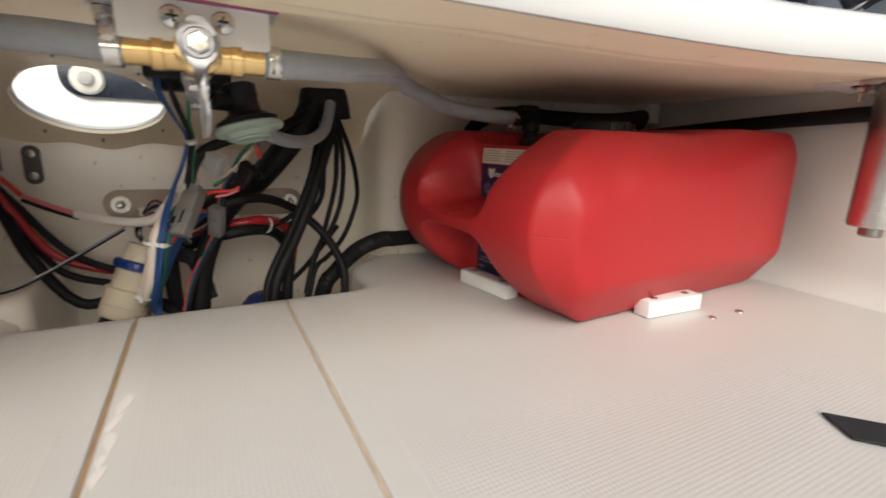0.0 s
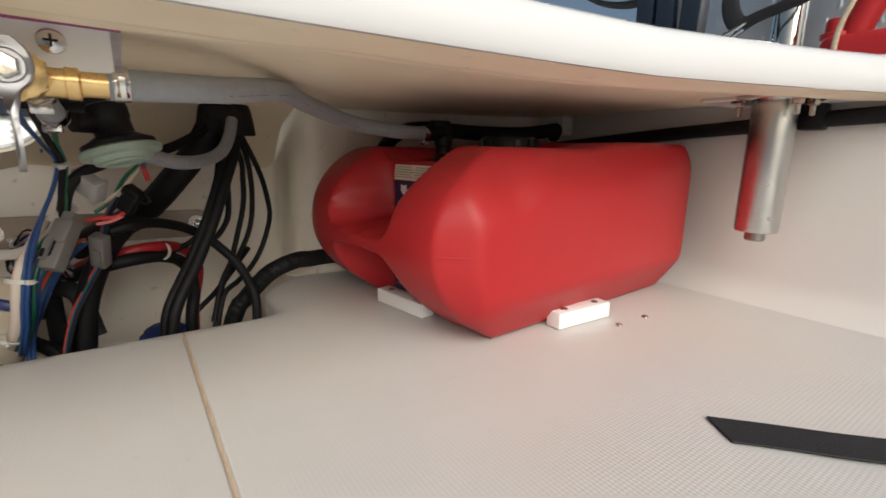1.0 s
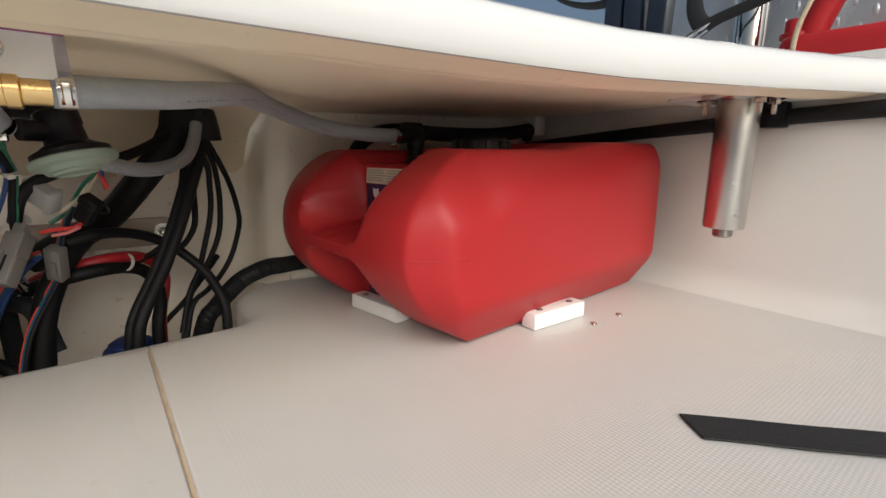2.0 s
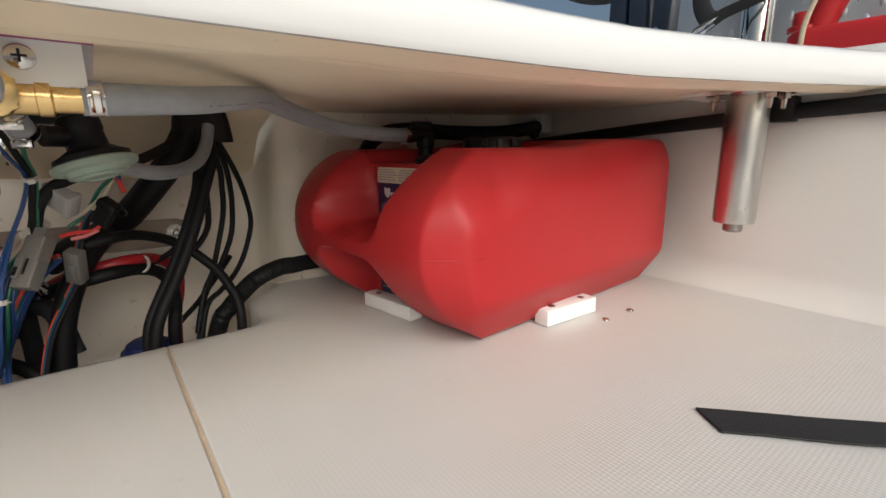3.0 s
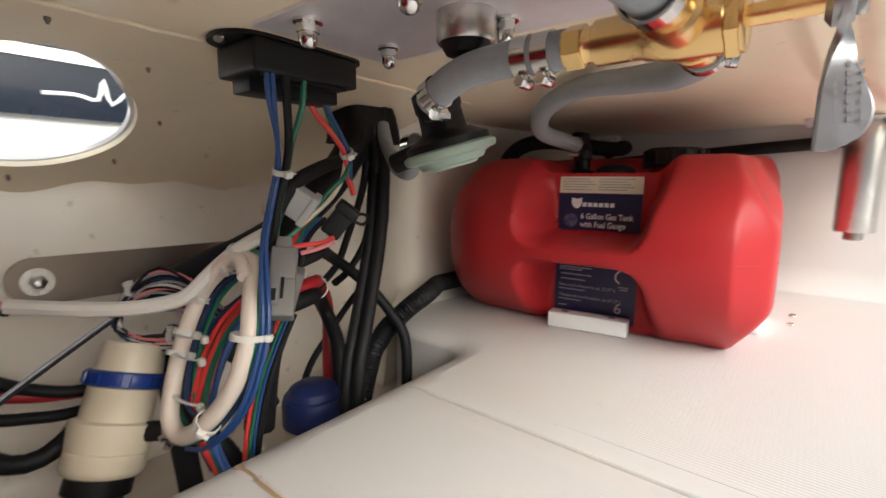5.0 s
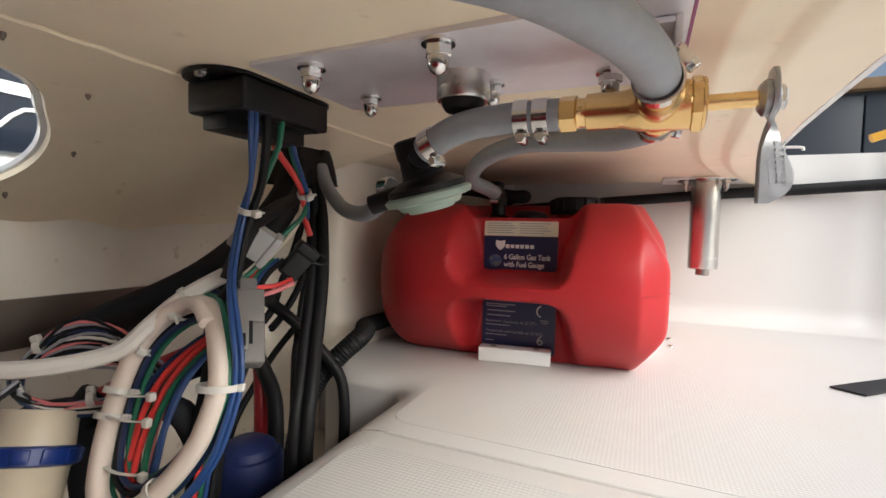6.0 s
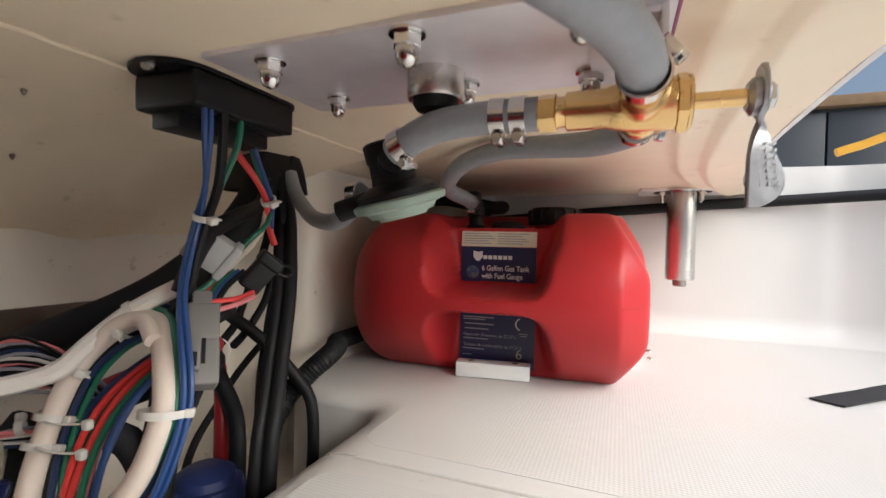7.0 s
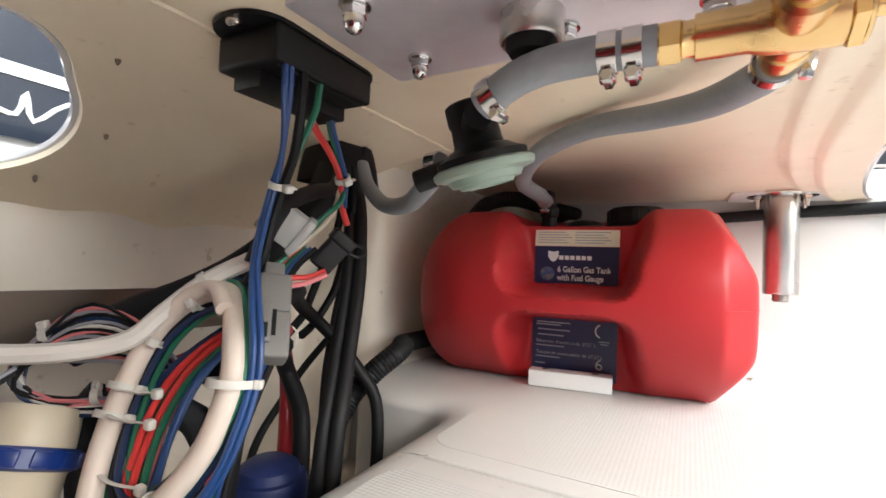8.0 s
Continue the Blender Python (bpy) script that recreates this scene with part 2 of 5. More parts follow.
WEBBING = material("black_webbing", (0.022, 0.023, 0.026), 0.8, vary=0.3, scale=300, bump=0.5, bump_scale=600)
WHITEBLOCK = material("white_starboard", (0.82, 0.82, 0.80), 0.4, vary=0.03, bump=0.1, bump_scale=120)
STEEL = material("polished_stainless", (0.66, 0.65, 0.63), 0.13, metal=1.0, vary=0.05, scale=15)
TUBE = material("worn_stainless_tube", (0.62, 0.60, 0.57), 0.25, metal=1.0, vary=0.08, scale=40, bump_scale=50, brushed=(60, 60, 2))
BRUSHED = material("brushed_stainless", (0.36, 0.335, 0.31), 0.3, metal=1.0, vary=0.08, bump_scale=60, brushed=(1, 60, 60))
ALU = material("milled_aluminium", (0.92, 0.905, 0.94), 0.6, metal=0.95, vary=0.06, scale=12, bump_scale=40, bump=0.3, brushed=(2, 90, 90), stain=(0.5, 0.48, 0.5), stain_scale=14, stain_amount=0.4)
BRASS = material("cast_brass", (0.83, 0.60, 0.28), 0.26, metal=1.0, vary=0.1, scale=35, bump=0.08, bump_scale=180, stain=(0.5, 0.27, 0.10), stain_scale=18, stain_amount=0.4)
CHROME = material("worn_chrome", (0.36, 0.36, 0.37), 0.38, metal=1.0, vary=0.15, scale=90, bump=0.25, bump_scale=160)
GREYHOSE = material("grey_fuel_hose", (0.29, 0.31, 0.33), 0.5, vary=0.12, scale=160, bump=0.3, bump_scale=420)
GREYPLASTIC = material("grey_connector_plastic", (0.19, 0.18, 0.17), 0.5, vary=0.08)
PALEGREY = material("pale_grey_plastic", (0.42, 0.42, 0.41), 0.45, vary=0.08)
SEAGREEN = material("pale_green_plastic", (0.29, 0.37, 0.305), 0.4, vary=0.08, scale=50)
NYLON = material("white_nylon", (0.66, 0.64, 0.59), 0.35, vary=0.03)
LOOM = material("cream_sheathing", (0.74, 0.64, 0.56), 0.5, vary=0.05, scale=40)
SHEATH = material("white_sheathing", (0.80, 0.76, 0.71), 0.4, vary=0.04, scale=40)
BLUE = material("blue_wire", (0.022, 0.065, 0.21), 0.35, vary=0.1)
NAVYWIRE = material("navy_wire", (0.012, 0.03, 0.09), 0.35, vary=0.1)
GREEN = material("green_wire", (0.02, 0.15, 0.085), 0.35, vary=0.1)
REDWIRE = material("red_wire", (0.72, 0.055, 0.05), 0.35, vary=0.1)
DARKRED = material("dark_red_cable", (0.34, 0.014, 0.02), 0.4, vary=0.12)
NICKEL = material("satin_nickel", (0.58, 0.56, 0.53), 0.26, metal=1.0, vary=0.08, bump_scale=60, brushed=(60, 60, 1))
DULLSTEEL = material("dull_stainless", (0.24, 0.195, 0.16), 0.36, metal=0.9, vary=0.1, scale=25, bump_scale=60, brushed=(1, 60, 60))
PINK = material("pink_wire", (0.70, 0.21, 0.22), 0.4, vary=0.1)
GREYWIRE = material("grey_wire", (0.30, 0.30, 0.34), 0.4, vary=0.1)
HOSEPRINT = material("dark_hose_print", (0.10, 0.105, 0.11), 0.6)
YELLOW = material("yellow_plastic", (0.70, 0.36, 0.03), 0.4, vary=0.05)
BEIGE = material("beige_pump_plastic", (0.68, 0.60, 0.46), 0.4, vary=0.05, scale=20, bump=0.06)
COLLAR = material("blue_collar_plastic", (0.012, 0.038, 0.22), 0.35, vary=0.1)
PURPLE = material("purple_tape", (0.33, 0.09, 0.20), 0.5, vary=0.2)
DARKPANEL = material("dark_slate_panel", (0.035, 0.04, 0.05), 0.4, vary=0.15, scale=5)
COWL = material("dark_navy_paint", (0.012, 0.018, 0.032), 0.2, vary=0.1, coat=0.5)
CONCRETE = material("pale_concrete", (0.50, 0.49, 0.46), 0.8, vary=0.12, scale=3, bump=0.4, bump_scale=30)
TIMBER = material("brown_timber", (0.23, 0.14, 0.07), 0.6, vary=0.25, scale=30)
ROPE = material("tan_rope", (0.42, 0.35, 0.25), 0.8, vary=0.3, scale=200)
DIAMOND = plate_material()
for m in (RUBBER, BLACK, WEBBING):
    m.node_tree.nodes["Principled BSDF"].inputs["Specular IOR Level"].default_value = 0.3

# ---------------- the sole ----------------
EDGE = -0.172
SEAMS = (0.7095, 0.8675)
floor = thing("floor", "white gelcoat sole in moulded nonskid panels", "floor", kind="structure")


def panel(v0, v1, u0, u1, extra=None, low=-0.03):
    """A moulded panel whose edge along the well is well rounded, the others only eased."""
    g = 0.0014
    pts = [Vector(p) for p in (extra or [(u0, v0 + g), (u1, v0 + g), (u1, v1 - g), (u0, v1 - g)])]
    area = sum(a.x * b.y - b.x * a.y for a, b in zip(pts, pts[1:] + pts[:1]))
    if area < 0:
        pts.reverse()
    ring = []
    for a, b in zip(pts, pts[1:] + pts[:1]):
        ring.append(a)
        near = [p.x < EDGE + 0.006 for p in (a, b)]
        if near == [True, False]:
            ring.append(a + (b - a).normalized() * 0.038)
        elif near == [False, True]:
            ring.append(b + (a - b).normalized() * 0.038)
    n = len(ring)
    rim = [p.x < EDGE + 0.006 for p in ring]
    inward = []
    for i in range(n):
        sides = []
        for k in (i - 1, i):
            d = (ring[(k + 1) % n] - ring[k]).normalized()
            sides.append((Vector((-d.y, d.x)), rim[k] and rim[(k + 1) % n]))
        use = [q for q, r in sides if r] if rim[i] and any(r for _, r in sides) else [q for q, _ in sides]
        m = sum(use, Vector((0, 0))).normalized()
        inward.append(m / max(0.5, m.dot(use[0])))
    bm = bmesh.new()
    loops = [[bm.verts.new((p.x, p.y, low)) for p in ring]]
    for k in range(7):
        a = radians(15 * k)
        loops.append([])
        for p, q, r in zip(ring, inward, rim):
            wide, deep = (0.036, 0.014) if r else (0.0026, 0.0026)
            w = p + q * wide * (1 - math.cos(a))
            loops[-1].append(bm.verts.new((w.x, w.y, -deep * (1 - math.sin(a)))))
    for a, b in zip(loops, loops[1:]):
        for i in range(n):
            bm.faces.new((a[i], a[(i + 1) % n], b[(i + 1) % n], b[i]))
    bm.faces.new(loops[-1])
    bm.faces.new(loops[0][::-1])
    part("floor_panel", bm, SOLE, floor, "white moulded gelcoat floor panel", matrix=place(0, 0))


MIDDLE = 0.7885


def bay_outline(end):
    """A panel with a bay beside the well, its corner cut back by a rounded pocket."""
    pts = [(1.5, 0.8689), (1.5, end), (-0.50, end), (-0.50, 1.09), (-0.36, 1.07), (-0.322, 1.022), (-0.290, 0.991), (-0.258, 0.984)]
    for i in range(11):
        f = i / 10
        pts.append((-0.214 * (1 - f) ** 2 + (EDGE - 0.003) * 2 * f * (1 - f) + EDGE * f * f, 0.984 * (1 - f) ** 2 + 1.970 * f * (1 - f) + 0.950 * f * f))
    return pts + [(EDGE, 0.8689)]


panel(-0.9, SEAMS[0], EDGE, 1.5)
panel(SEAMS[0], SEAMS[1], EDGE, 1.5)
panel(0, 0, 0, 0, bay_outline(1.66), -0.129)
for v0, v1, u0, inset in ((-0.8, SEAMS[0], EDGE + 0.027, 0.022), (SEAMS[0], SEAMS[1], EDGE + 0.026, 0.024), (SEAMS[1], 1.585, EDGE + 0.025, 0.024)):
    w, h = 1.45 - u0, v1 - v0 - 2 * inset
    bm = slab(bmesh.new(), round_rect(w, h, 0.022, 6, u0 + w / 2, (v0 + v1) / 2), -0.002, 0.0002)
    part("nonskid_patch", bm, NONSKID, floor, "white nonskid pattern of small diamonds", matrix=place(0, 0))
for v, w in zip(SEAMS, (0.0050, 0.0030)):
    bm = bmesh.new()
    box(bm, (1.65, w, 0.02), (EDGE + 0.838, v, -0.0118 if w > 0.0045 else -0.0135))
    part("seam_sealant", bm, CAULK if w > 0.0045 else SEALANT, floor, "stained brown sealant in the joint" if w > 0.0045 else "thin tan sealant in the joint", matrix=place(0, 0))

# dried sealant smears beside the first joint
random.seed(11)
for k in range(13):
    u, side = 0.04 + 0.022 * k + random.uniform(-0.006, 0.006), random.choice((-1, 1, 1))
    w, h = random.uniform(0.006, 0.015), random.uniform(0.002, 0.004)
    ph = random.uniform(0, 6)
    pts = [(w * math.cos(i * math.pi / 15) * (1 + 0.18 * math.sin(i * math.pi / 5 + ph)), h * math.sin(i * math.pi / 15) * (1 + 0.22 * math.cos(i * math.pi / 7.5 + ph))) for i in range(30)]
    bm = slab(bmesh.new(), pts, -0.0005, 0.00035)
    part("sealant_smear", bm, FILM, floor, "glossy smear of dried sealant", matrix=place(u, SEAMS[0] + side * random.uniform(0.006, 0.013), 0.0002, random.uniform(-16, 16)))

# ---------------- hull, walls and deck ----------------
def wall_strip(name, path, z0, z1, mat, label, fillet=0.0, thick=0.02, n=1.0, category="wall"):
    """A wall along a line of (u, v), with its foot rounded into the floor; n: which side is its back."""
    bm = bmesh.new()
    P = [Vector((u, v, 0)) for u, v in path]
    rows = []
    for i, p in enumerate(P):
        foot = z0(p.y) if callable(z0) else z0
        head = z1(p.y) if callable(z1) else z1
        prof = [(0.0, head)]
        if fillet:
            for k in range(7):
                a = radians(90 * k / 6)
                prof.append((-fillet * (1 - math.cos(a)), foot + fillet * (1 - math.sin(a))))
            prof.append((-fillet, foot - 0.003))
        else:
            prof.append((0.0, foot))
        prof += [(thick, foot - 0.003), (thick, head)]
        d = (P[min(i + 1, len(P) - 1)] - P[max(i - 1, 0)]).normalized()
        back = Vector((-d.y, d.x, 0)) * n
        rows.append([bm.verts.new(p + back * o + Vector((0, 0, z))) for o, z in prof])
    k = len(rows[0])
    for a, b in zip(rows, rows[1:]):
        for j in range(k):
            bm.faces.new((a[j], a[(j + 1) % k], b[(j + 1) % k], b[j]))
    bm.faces.new(rows[0])
    bm.faces.new(rows[-1][::-1])
    return tagged(part(name, bm, mat, None, matrix=place(0, 0)), label, category, kind="structure")


TRANSOM = -0.462


def bend(points, step=0.02):
    return [(p.x, p.y) for p in curve_points([(u, v, 0) for u, v in points], step)]


half_wall = [(TRANSOM, 0.80), (TRANSOM, 0.90), (TRANSOM, 1.00), (TRANSOM + 0.001, 1.035), (-0.452, 1.058), (-0.425, 1.066), (-0.385, 1.066), (-0.358, 1.072), (-0.342, 1.090), (-0.336, 1.12), (-0.334, 1.2), (-0.332, 1.4), (-0.328, 1.52), (-0.305, 1.578), (-0.245, 1.599)]
back_wall = bend([(u, 2 * MIDDLE - v) for u, v in reversed(half_wall)] + half_wall[1:], 0.012)
in_bay = lambda v: abs(v - MIDDLE) > 0.279      # there the wall stands on the bay's floor, elsewhere in the well
wall_strip("wall_transom", back_wall, lambda v: -0.001 if in_bay(v) else -0.13, lambda v: 0.31 if abs(v - MIDDLE) > 0.24 else 0.186, CREAMGEL, "cream gelcoat transom wall between two rounded tank bays", 0.026, 0.004)
wall_strip("wall_hull", bend([(-0.26, 1.60), (-0.1, 1.60), (0.1, 1.60), (0.25, 1.60), (0.30, 1.602), (0.36, 1.607), (0.42, 1.609), (0.5, 1.605), (0.8, 1.53), (1.2, 1.36), (1.6, 1.15)]), -0.001, 0.335, GELCOAT, "white gelcoat inner hull side", 0.045, 0.03)
wall_strip("wall_hull_port", bend([(1.6, 0.43), (1.2, 0.22), (0.8, 0.06), (0.5, -0.015), (0.3, -0.022), (0.1, -0.02), (-0.2, -0.02), (-0.45, -0.02)]), -0.001, 0.335, GELCOAT, "white gelcoat inner hull side across the boat", 0.045, 0.03, -1.0)
# the face under the sole's edge, and the well's bottom
wall_strip("wall_well_side", [(EDGE + 0.012, 0.95), (EDGE + 0.012, -0.4)], -0.13, -0.031, BILGE, "stained gelcoat side of the bilge well, darkened for its shade", 0.01, 0.01, 1.0)
bm = slab(bmesh.new(), [(-0.7, -0.4), (EDGE + 0.03, -0.4), (EDGE + 0.03, 1.12), (-0.7, 1.12)], -0.15, -0.13)
tagged(part("well_floor", bm, BILGE, None, matrix=place(0, 0)), "stained gelcoat bottom of the bilge well, darkened for its shade", "floor", kind="structure")

# moulded floor of the other bay, ending short of the sole
bm = bmesh.new()
rows = []
for r, z in ((0.0, -0.13), (0.004, -0.016), (0.0055, -0.008), (0.0095, -0.002), (0.017, 0.0005)):
    rows.append([bm.verts.new((x, y, z)) for x, y in round_rect(0.25 - 2 * r, 0.70 - 2 * r, 0.022, 6, -0.385, 0.242)])
for a, b in zip(rows, rows[1:]):
    for k in range(len(a)):
        bm.faces.new((a[k], a[(k + 1) % len(a)], b[(k + 1) % len(a)], b[k]))
bm.faces.new(rows[-1])
tagged(part("ledge", bm, CREAMGEL, None, matrix=place(0, 0)), "white moulded bay floor with rounded edges", "ledge", kind="structure")


# dished gutter that joins the far bay's floor to the sole, falling into the well
bm = bmesh.new()
rows = []
for i in range(29):
    v = -0.10 + 0.025 * i
    sink = 0.105 * smooth01(v, 0.565, 0.60)
    rows.append([bm.verts.new((-0.275 + 0.0135 * j, v, -0.006 - 0.017 * math.sin(math.pi * j / 9) - sink)) for j in range(10)])
for a, b in zip(rows, rows[1:]):
    for j in range(9):
        bm.faces.new((a[j], b[j], b[j + 1], a[j + 1]))
tagged(part("gutter", bm, CREAMGEL, None, matrix=place(0, 0)), "dished cream gelcoat gutter beside the sole", "floor", kind="structure")


def lip(v):
    """Where the deck's free edge runs; it is alike on both sides of the boat."""
    v = max(v, 1.58 - v)
    pts = ((-0.6, 0.177), (0.8, 0.177), (0.9, 0.181), (1.0, 0.187), (1.1, 0.195), (1.2, 0.208), (1.3, 0.227), (1.4, 0.249), (1.5, 0.275), (1.58, 0.300), (1.7, 0.36))
    for (a, x), (b, y) in zip(pts, pts[1:]):
        if v <= b:
            return x + (y - x) * (v - a) / (b - a)
    return pts[-1][1]


def deck_z(v):
    return 0.2778 + max(0.0, max(v, 1.58 - v) - 1.19) * 0.023


vs = sorted([-0.02 + 0.027 * i for i in range(61)] + [0.531, 0.533, 1.044, 1.046])
bm = bmesh.new()
rows = []
for v in vs:
    e, h = lip(v), deck_z(v)
    cols = [(-0.36 if abs(v - MIDDLE) > 0.2565 else -0.2175, 0.002), (-0.15, 0), (-0.06, 0), (0.02, 0), (e - 0.090, 0), (e - 0.083, -0.0006), (e - 0.078, -0.0036), (e - 0.074, -0.0044), (e - 0.070, -0.0036), (e - 0.056, -0.0034), (e - 0.052, -0.0042), (e - 0.047, -0.0072), (e - 0.042, -0.0076), (e - 0.037, -0.0064), (e - 0.018, -0.0052), (e - 0.003, -0.0044)]
    rows.append([bm.verts.new((u, v, h + dz + 0.0018 * noise.noise((u * 14, v * 14, 3.1)))) for u, dz in cols])
for a, b in zip(rows, rows[1:]):
    for i in range(len(a) - 1):
        bm.faces.new((a[i], a[i + 1], b[i + 1], b[i]))
up = bmesh.ops.extrude_face_region(bm, geom=list(bm.faces))
bmesh.ops.translate(bm, vec=(0, 0, 0.03), verts=[g for g in up["geom"] if isinstance(g, bmesh.types.BMVert)])
tagged(part("ceiling", bm, RAW, None, matrix=place(0, 0)), "raw beige fibreglass underside of the deck", "ceiling", kind="structure")

# the deck's white rim and top
bm = bmesh.new()
rows = []
for v in vs:
    e, h = lip(v), deck_z(v) - 0.0046
    prof = [(e - 0.004, h + 0.004), (e - 0.003, h), (e + 0.001, h), (e + 0.004, h + 0.004), (e + 0.005, h + 0.017), (e + 0.004, h + 0.028), (e + 0.001, h + 0.034), (e - 0.005, h + 0.038), (e - 0.02, h + 0.0395), (-0.25, h + 0.042), (-0.33 if 0.38 < v < 0.97 else -0.49, h + 0.040)]
    rows.append([bm.verts.new((u, v, z)) for u, z in prof])
for a, b in zip(rows, rows[1:]):
    for i in range(len(a) - 1):
        bm.faces.new((a[i], a[i + 1], b[i + 1], b[i]))
tagged(part("deck", bm, GLOSS, None, matrix=place(0, 0)), "glossy white gelcoat deck with a rounded rim", "deck", kind="structure")

# cove between the deck's underside and the transom, with an oval hole
def cove_drop(f):
    return 0.34 * f + 0.66 * f ** 4.8


STEPS = [0.0]
for i in range(200):
    STEPS.append(STEPS[-1] + math.hypot(0.244 / 200, 0.103 * (cove_drop((i + 1) / 200) - cove_drop(i / 200))))


def fraction(g):
    """From the share of the cove's curved length to the share of its width."""
    want = min(1.0, max(0.0, g)) * STEPS[-1]
    i = max(k for k in range(200) if STEPS[k] <= want)
    return (i + (want - STEPS[i]) / (STEPS[i + 1] - STEPS[i])) / 200


def cove(tau, g):
    f = fraction(g)
    bu, bv = TRANSOM, 0.517 + 0.543 * tau
    cu, cv = -0.218, 0.532 + 0.513 * tau
    u, v = cu + (bu - cu) * f, cv + (bv - cv) * f
    top = 0.2812
    z = top - (top - 0.178 + 0.004 * math.sin(v * 31) + 0.003 * math.sin(v * 67 + 1)) * cove_drop(f)
    z += 0.0035 * noise.noise((u * 9, v * 9, 1.7)) * math.sin(math.pi * f)
    z += 0.0046 * noise.noise((u * 20 + v * 8, v * 17, 5.3)) * math.sin(math.pi * f)
    return Vector((u, v, z))


HOLE = (0.2540, 0.2005, 0.1635, 0.0458)      # middle along the cove, height, half width, half height of the cut


def hole_edge(angle, grow=1.0):
    """The hole is cut straight through, a little uphill: where that oval meets the cove."""
    tau, want = HOLE[0] + HOLE[2] * grow * math.cos(angle), HOLE[1] + HOLE[3] * grow * math.sin(angle)
    lo, hi = 0.0, 1.0
    for _ in range(30):
        g = (lo + hi) / 2
        p = cove(tau, g)
        lo, hi = (g, hi) if p.z + 0.09 * p.x > want else (lo, g)
    return tau, g


bm = bmesh.new()
N, M = 128, 26
EDGEPTS = [hole_edge(2 * math.pi * i / N) for i in range(N)]
mid_g = hole_edge(0.0)[1]
rings = []
for j in range(M + 1):
    k = (j / M) ** 1.4
    ring = []
    for ex, ey in EDGEPTS:
        ct, sf = ex - HOLE[0], ey - mid_g
        reach = min((1 - ex) / ct if ct > 1e-6 else (-ex / ct if ct < -1e-6 else 99), (1 - ey) / sf if sf > 1e-6 else (-ey / sf if sf < -1e-6 else 99))
        ring.append(bm.verts.new(cove(min(1, max(0, ex + ct * reach * k)), min(1, max(0, ey + sf * reach * k)))))
    rings.append(ring)
for a, b in zip(rings, rings[1:]):
    for i in range(N):
        bm.faces.new((a[i], a[(i + 1) % N], b[(i + 1) % N], b[i]))
rim = [bm.verts.new(v.co + Vector((-0.011, 0, 0.009))) for v in rings[0]]
for i in range(N):
    bm.faces.new((rings[0][i], rings[0][(i + 1) % N], rim[(i + 1) % N], rim[i]))
tagged(part("wall_cove", bm, RAW, None, matrix=place(0, 0)), "raw beige fibreglass cove with an oval hole", "wall", kind="structure")
bm = sweep(bmesh.new(), [cove(1.0, 0.02 + 0.96 * i / 16) + Vector((0.0002, 0.0, 0.0004)) for i in range(17)], 0.0009, 8, step=0.02)
tagged(part("cove_edge", bm, RAW, None, matrix=place(0, 0)), "trimmed edge of the raw fibreglass cove", "trim", kind="structure")
bm = sweep(bmesh.new(), [(-0.2178 + 0.0012 * math.sin(9 * i), 0.533 + 0.0128 * i, 0.2795) for i in range(41)], 0.0016, 6, step=0.02)
tagged(part("cove_seam", bm, RAW, None, matrix=place(0, 0)), "raw fibreglass edge where cove and deck meet", "trim", kind="structure")
# ragged white rim round the hole
bm = bmesh.new()
ring = [cove(*p) + Vector((-0.009, 0, 0.0065)) for p in EDGEPTS]
sweep(bm, ring[::2], 0.0042, 6, loop=True, step=0.01)
tagged(part("hole_rim", bm, GLOSS, None, matrix=place(0, 0)), "cut white gelcoat edge round the oval hole", "trim", kind="structure")
for angle in (5, 52, 95, 140, 185, 232, 270, 318):
    p = cove(*hole_edge(radians(angle), 1.22))
    bm = lathe(bmesh.new(), [(0.001, 0.004), (0.0020, 0.002), (0.0017, -0.0015), (0.0006, -0.0038)], segs=10)
    tagged(part("screw_tip", bm, DULLSTEEL, None, matrix=place(0, 0) @ Matrix.Translation(p)), "rusty screw tip through the fibreglass", "screw", "screws round the oval hole")

# ---------------- fuel tanks ----------------
def tank_point(a, b, z):
    """Recessed top between the lobes and the scooped rear shoulders."""
    z -= 0.020 * (1 - smooth01(abs(a), 0.062, 0.09)) * smooth01(z, 0.15, 0.2) * (1 - smooth01(b, 0.2, 0.27))
    z += 0.011 * smooth01(b, 0.14, 0.27) * smooth01(z, 0.15, 0.21)
    low = 1 - smooth01(z, 0.0, 0.06)
    b += 0.004 * low * low * smooth01(abs(a), 0.085, 0.125) * (1 - smooth01(b, 0.0, 0.13))
    return Vector((a, b, z))


FACETS = ((1, 0, 0.187), (-1, 0, 0.199), (0, 1, 0.1075), (0, -1, 0.1085), (0.859, 0.513, 0.1765), (-0.857, 0.514, 0.190), (0.827, -0.562, 0.1855), (-0.843, -0.539, 0.200))


def outline(theta, scale=1.0, b=0.0):
    """A rounded octagon, whose upper side facet narrows towards the rear."""
    c, s = math.cos(theta), math.sin(theta)
    p = 22 + 50 * smooth01(c, 0.0, 0.2)
    grow = 0.014 * smooth01(b, -0.01, 0.05) + 0.012 * smooth01(b, 0.16, 0.34)
    k = sum((max(0.0, c * x + s * y) / (d + (grow if x * y > 0 and y > 0 else 0.0))) ** p for x, y, d in FACETS) ** (-1 / p)
    return k * c * scale, 0.1085 + k * s * scale


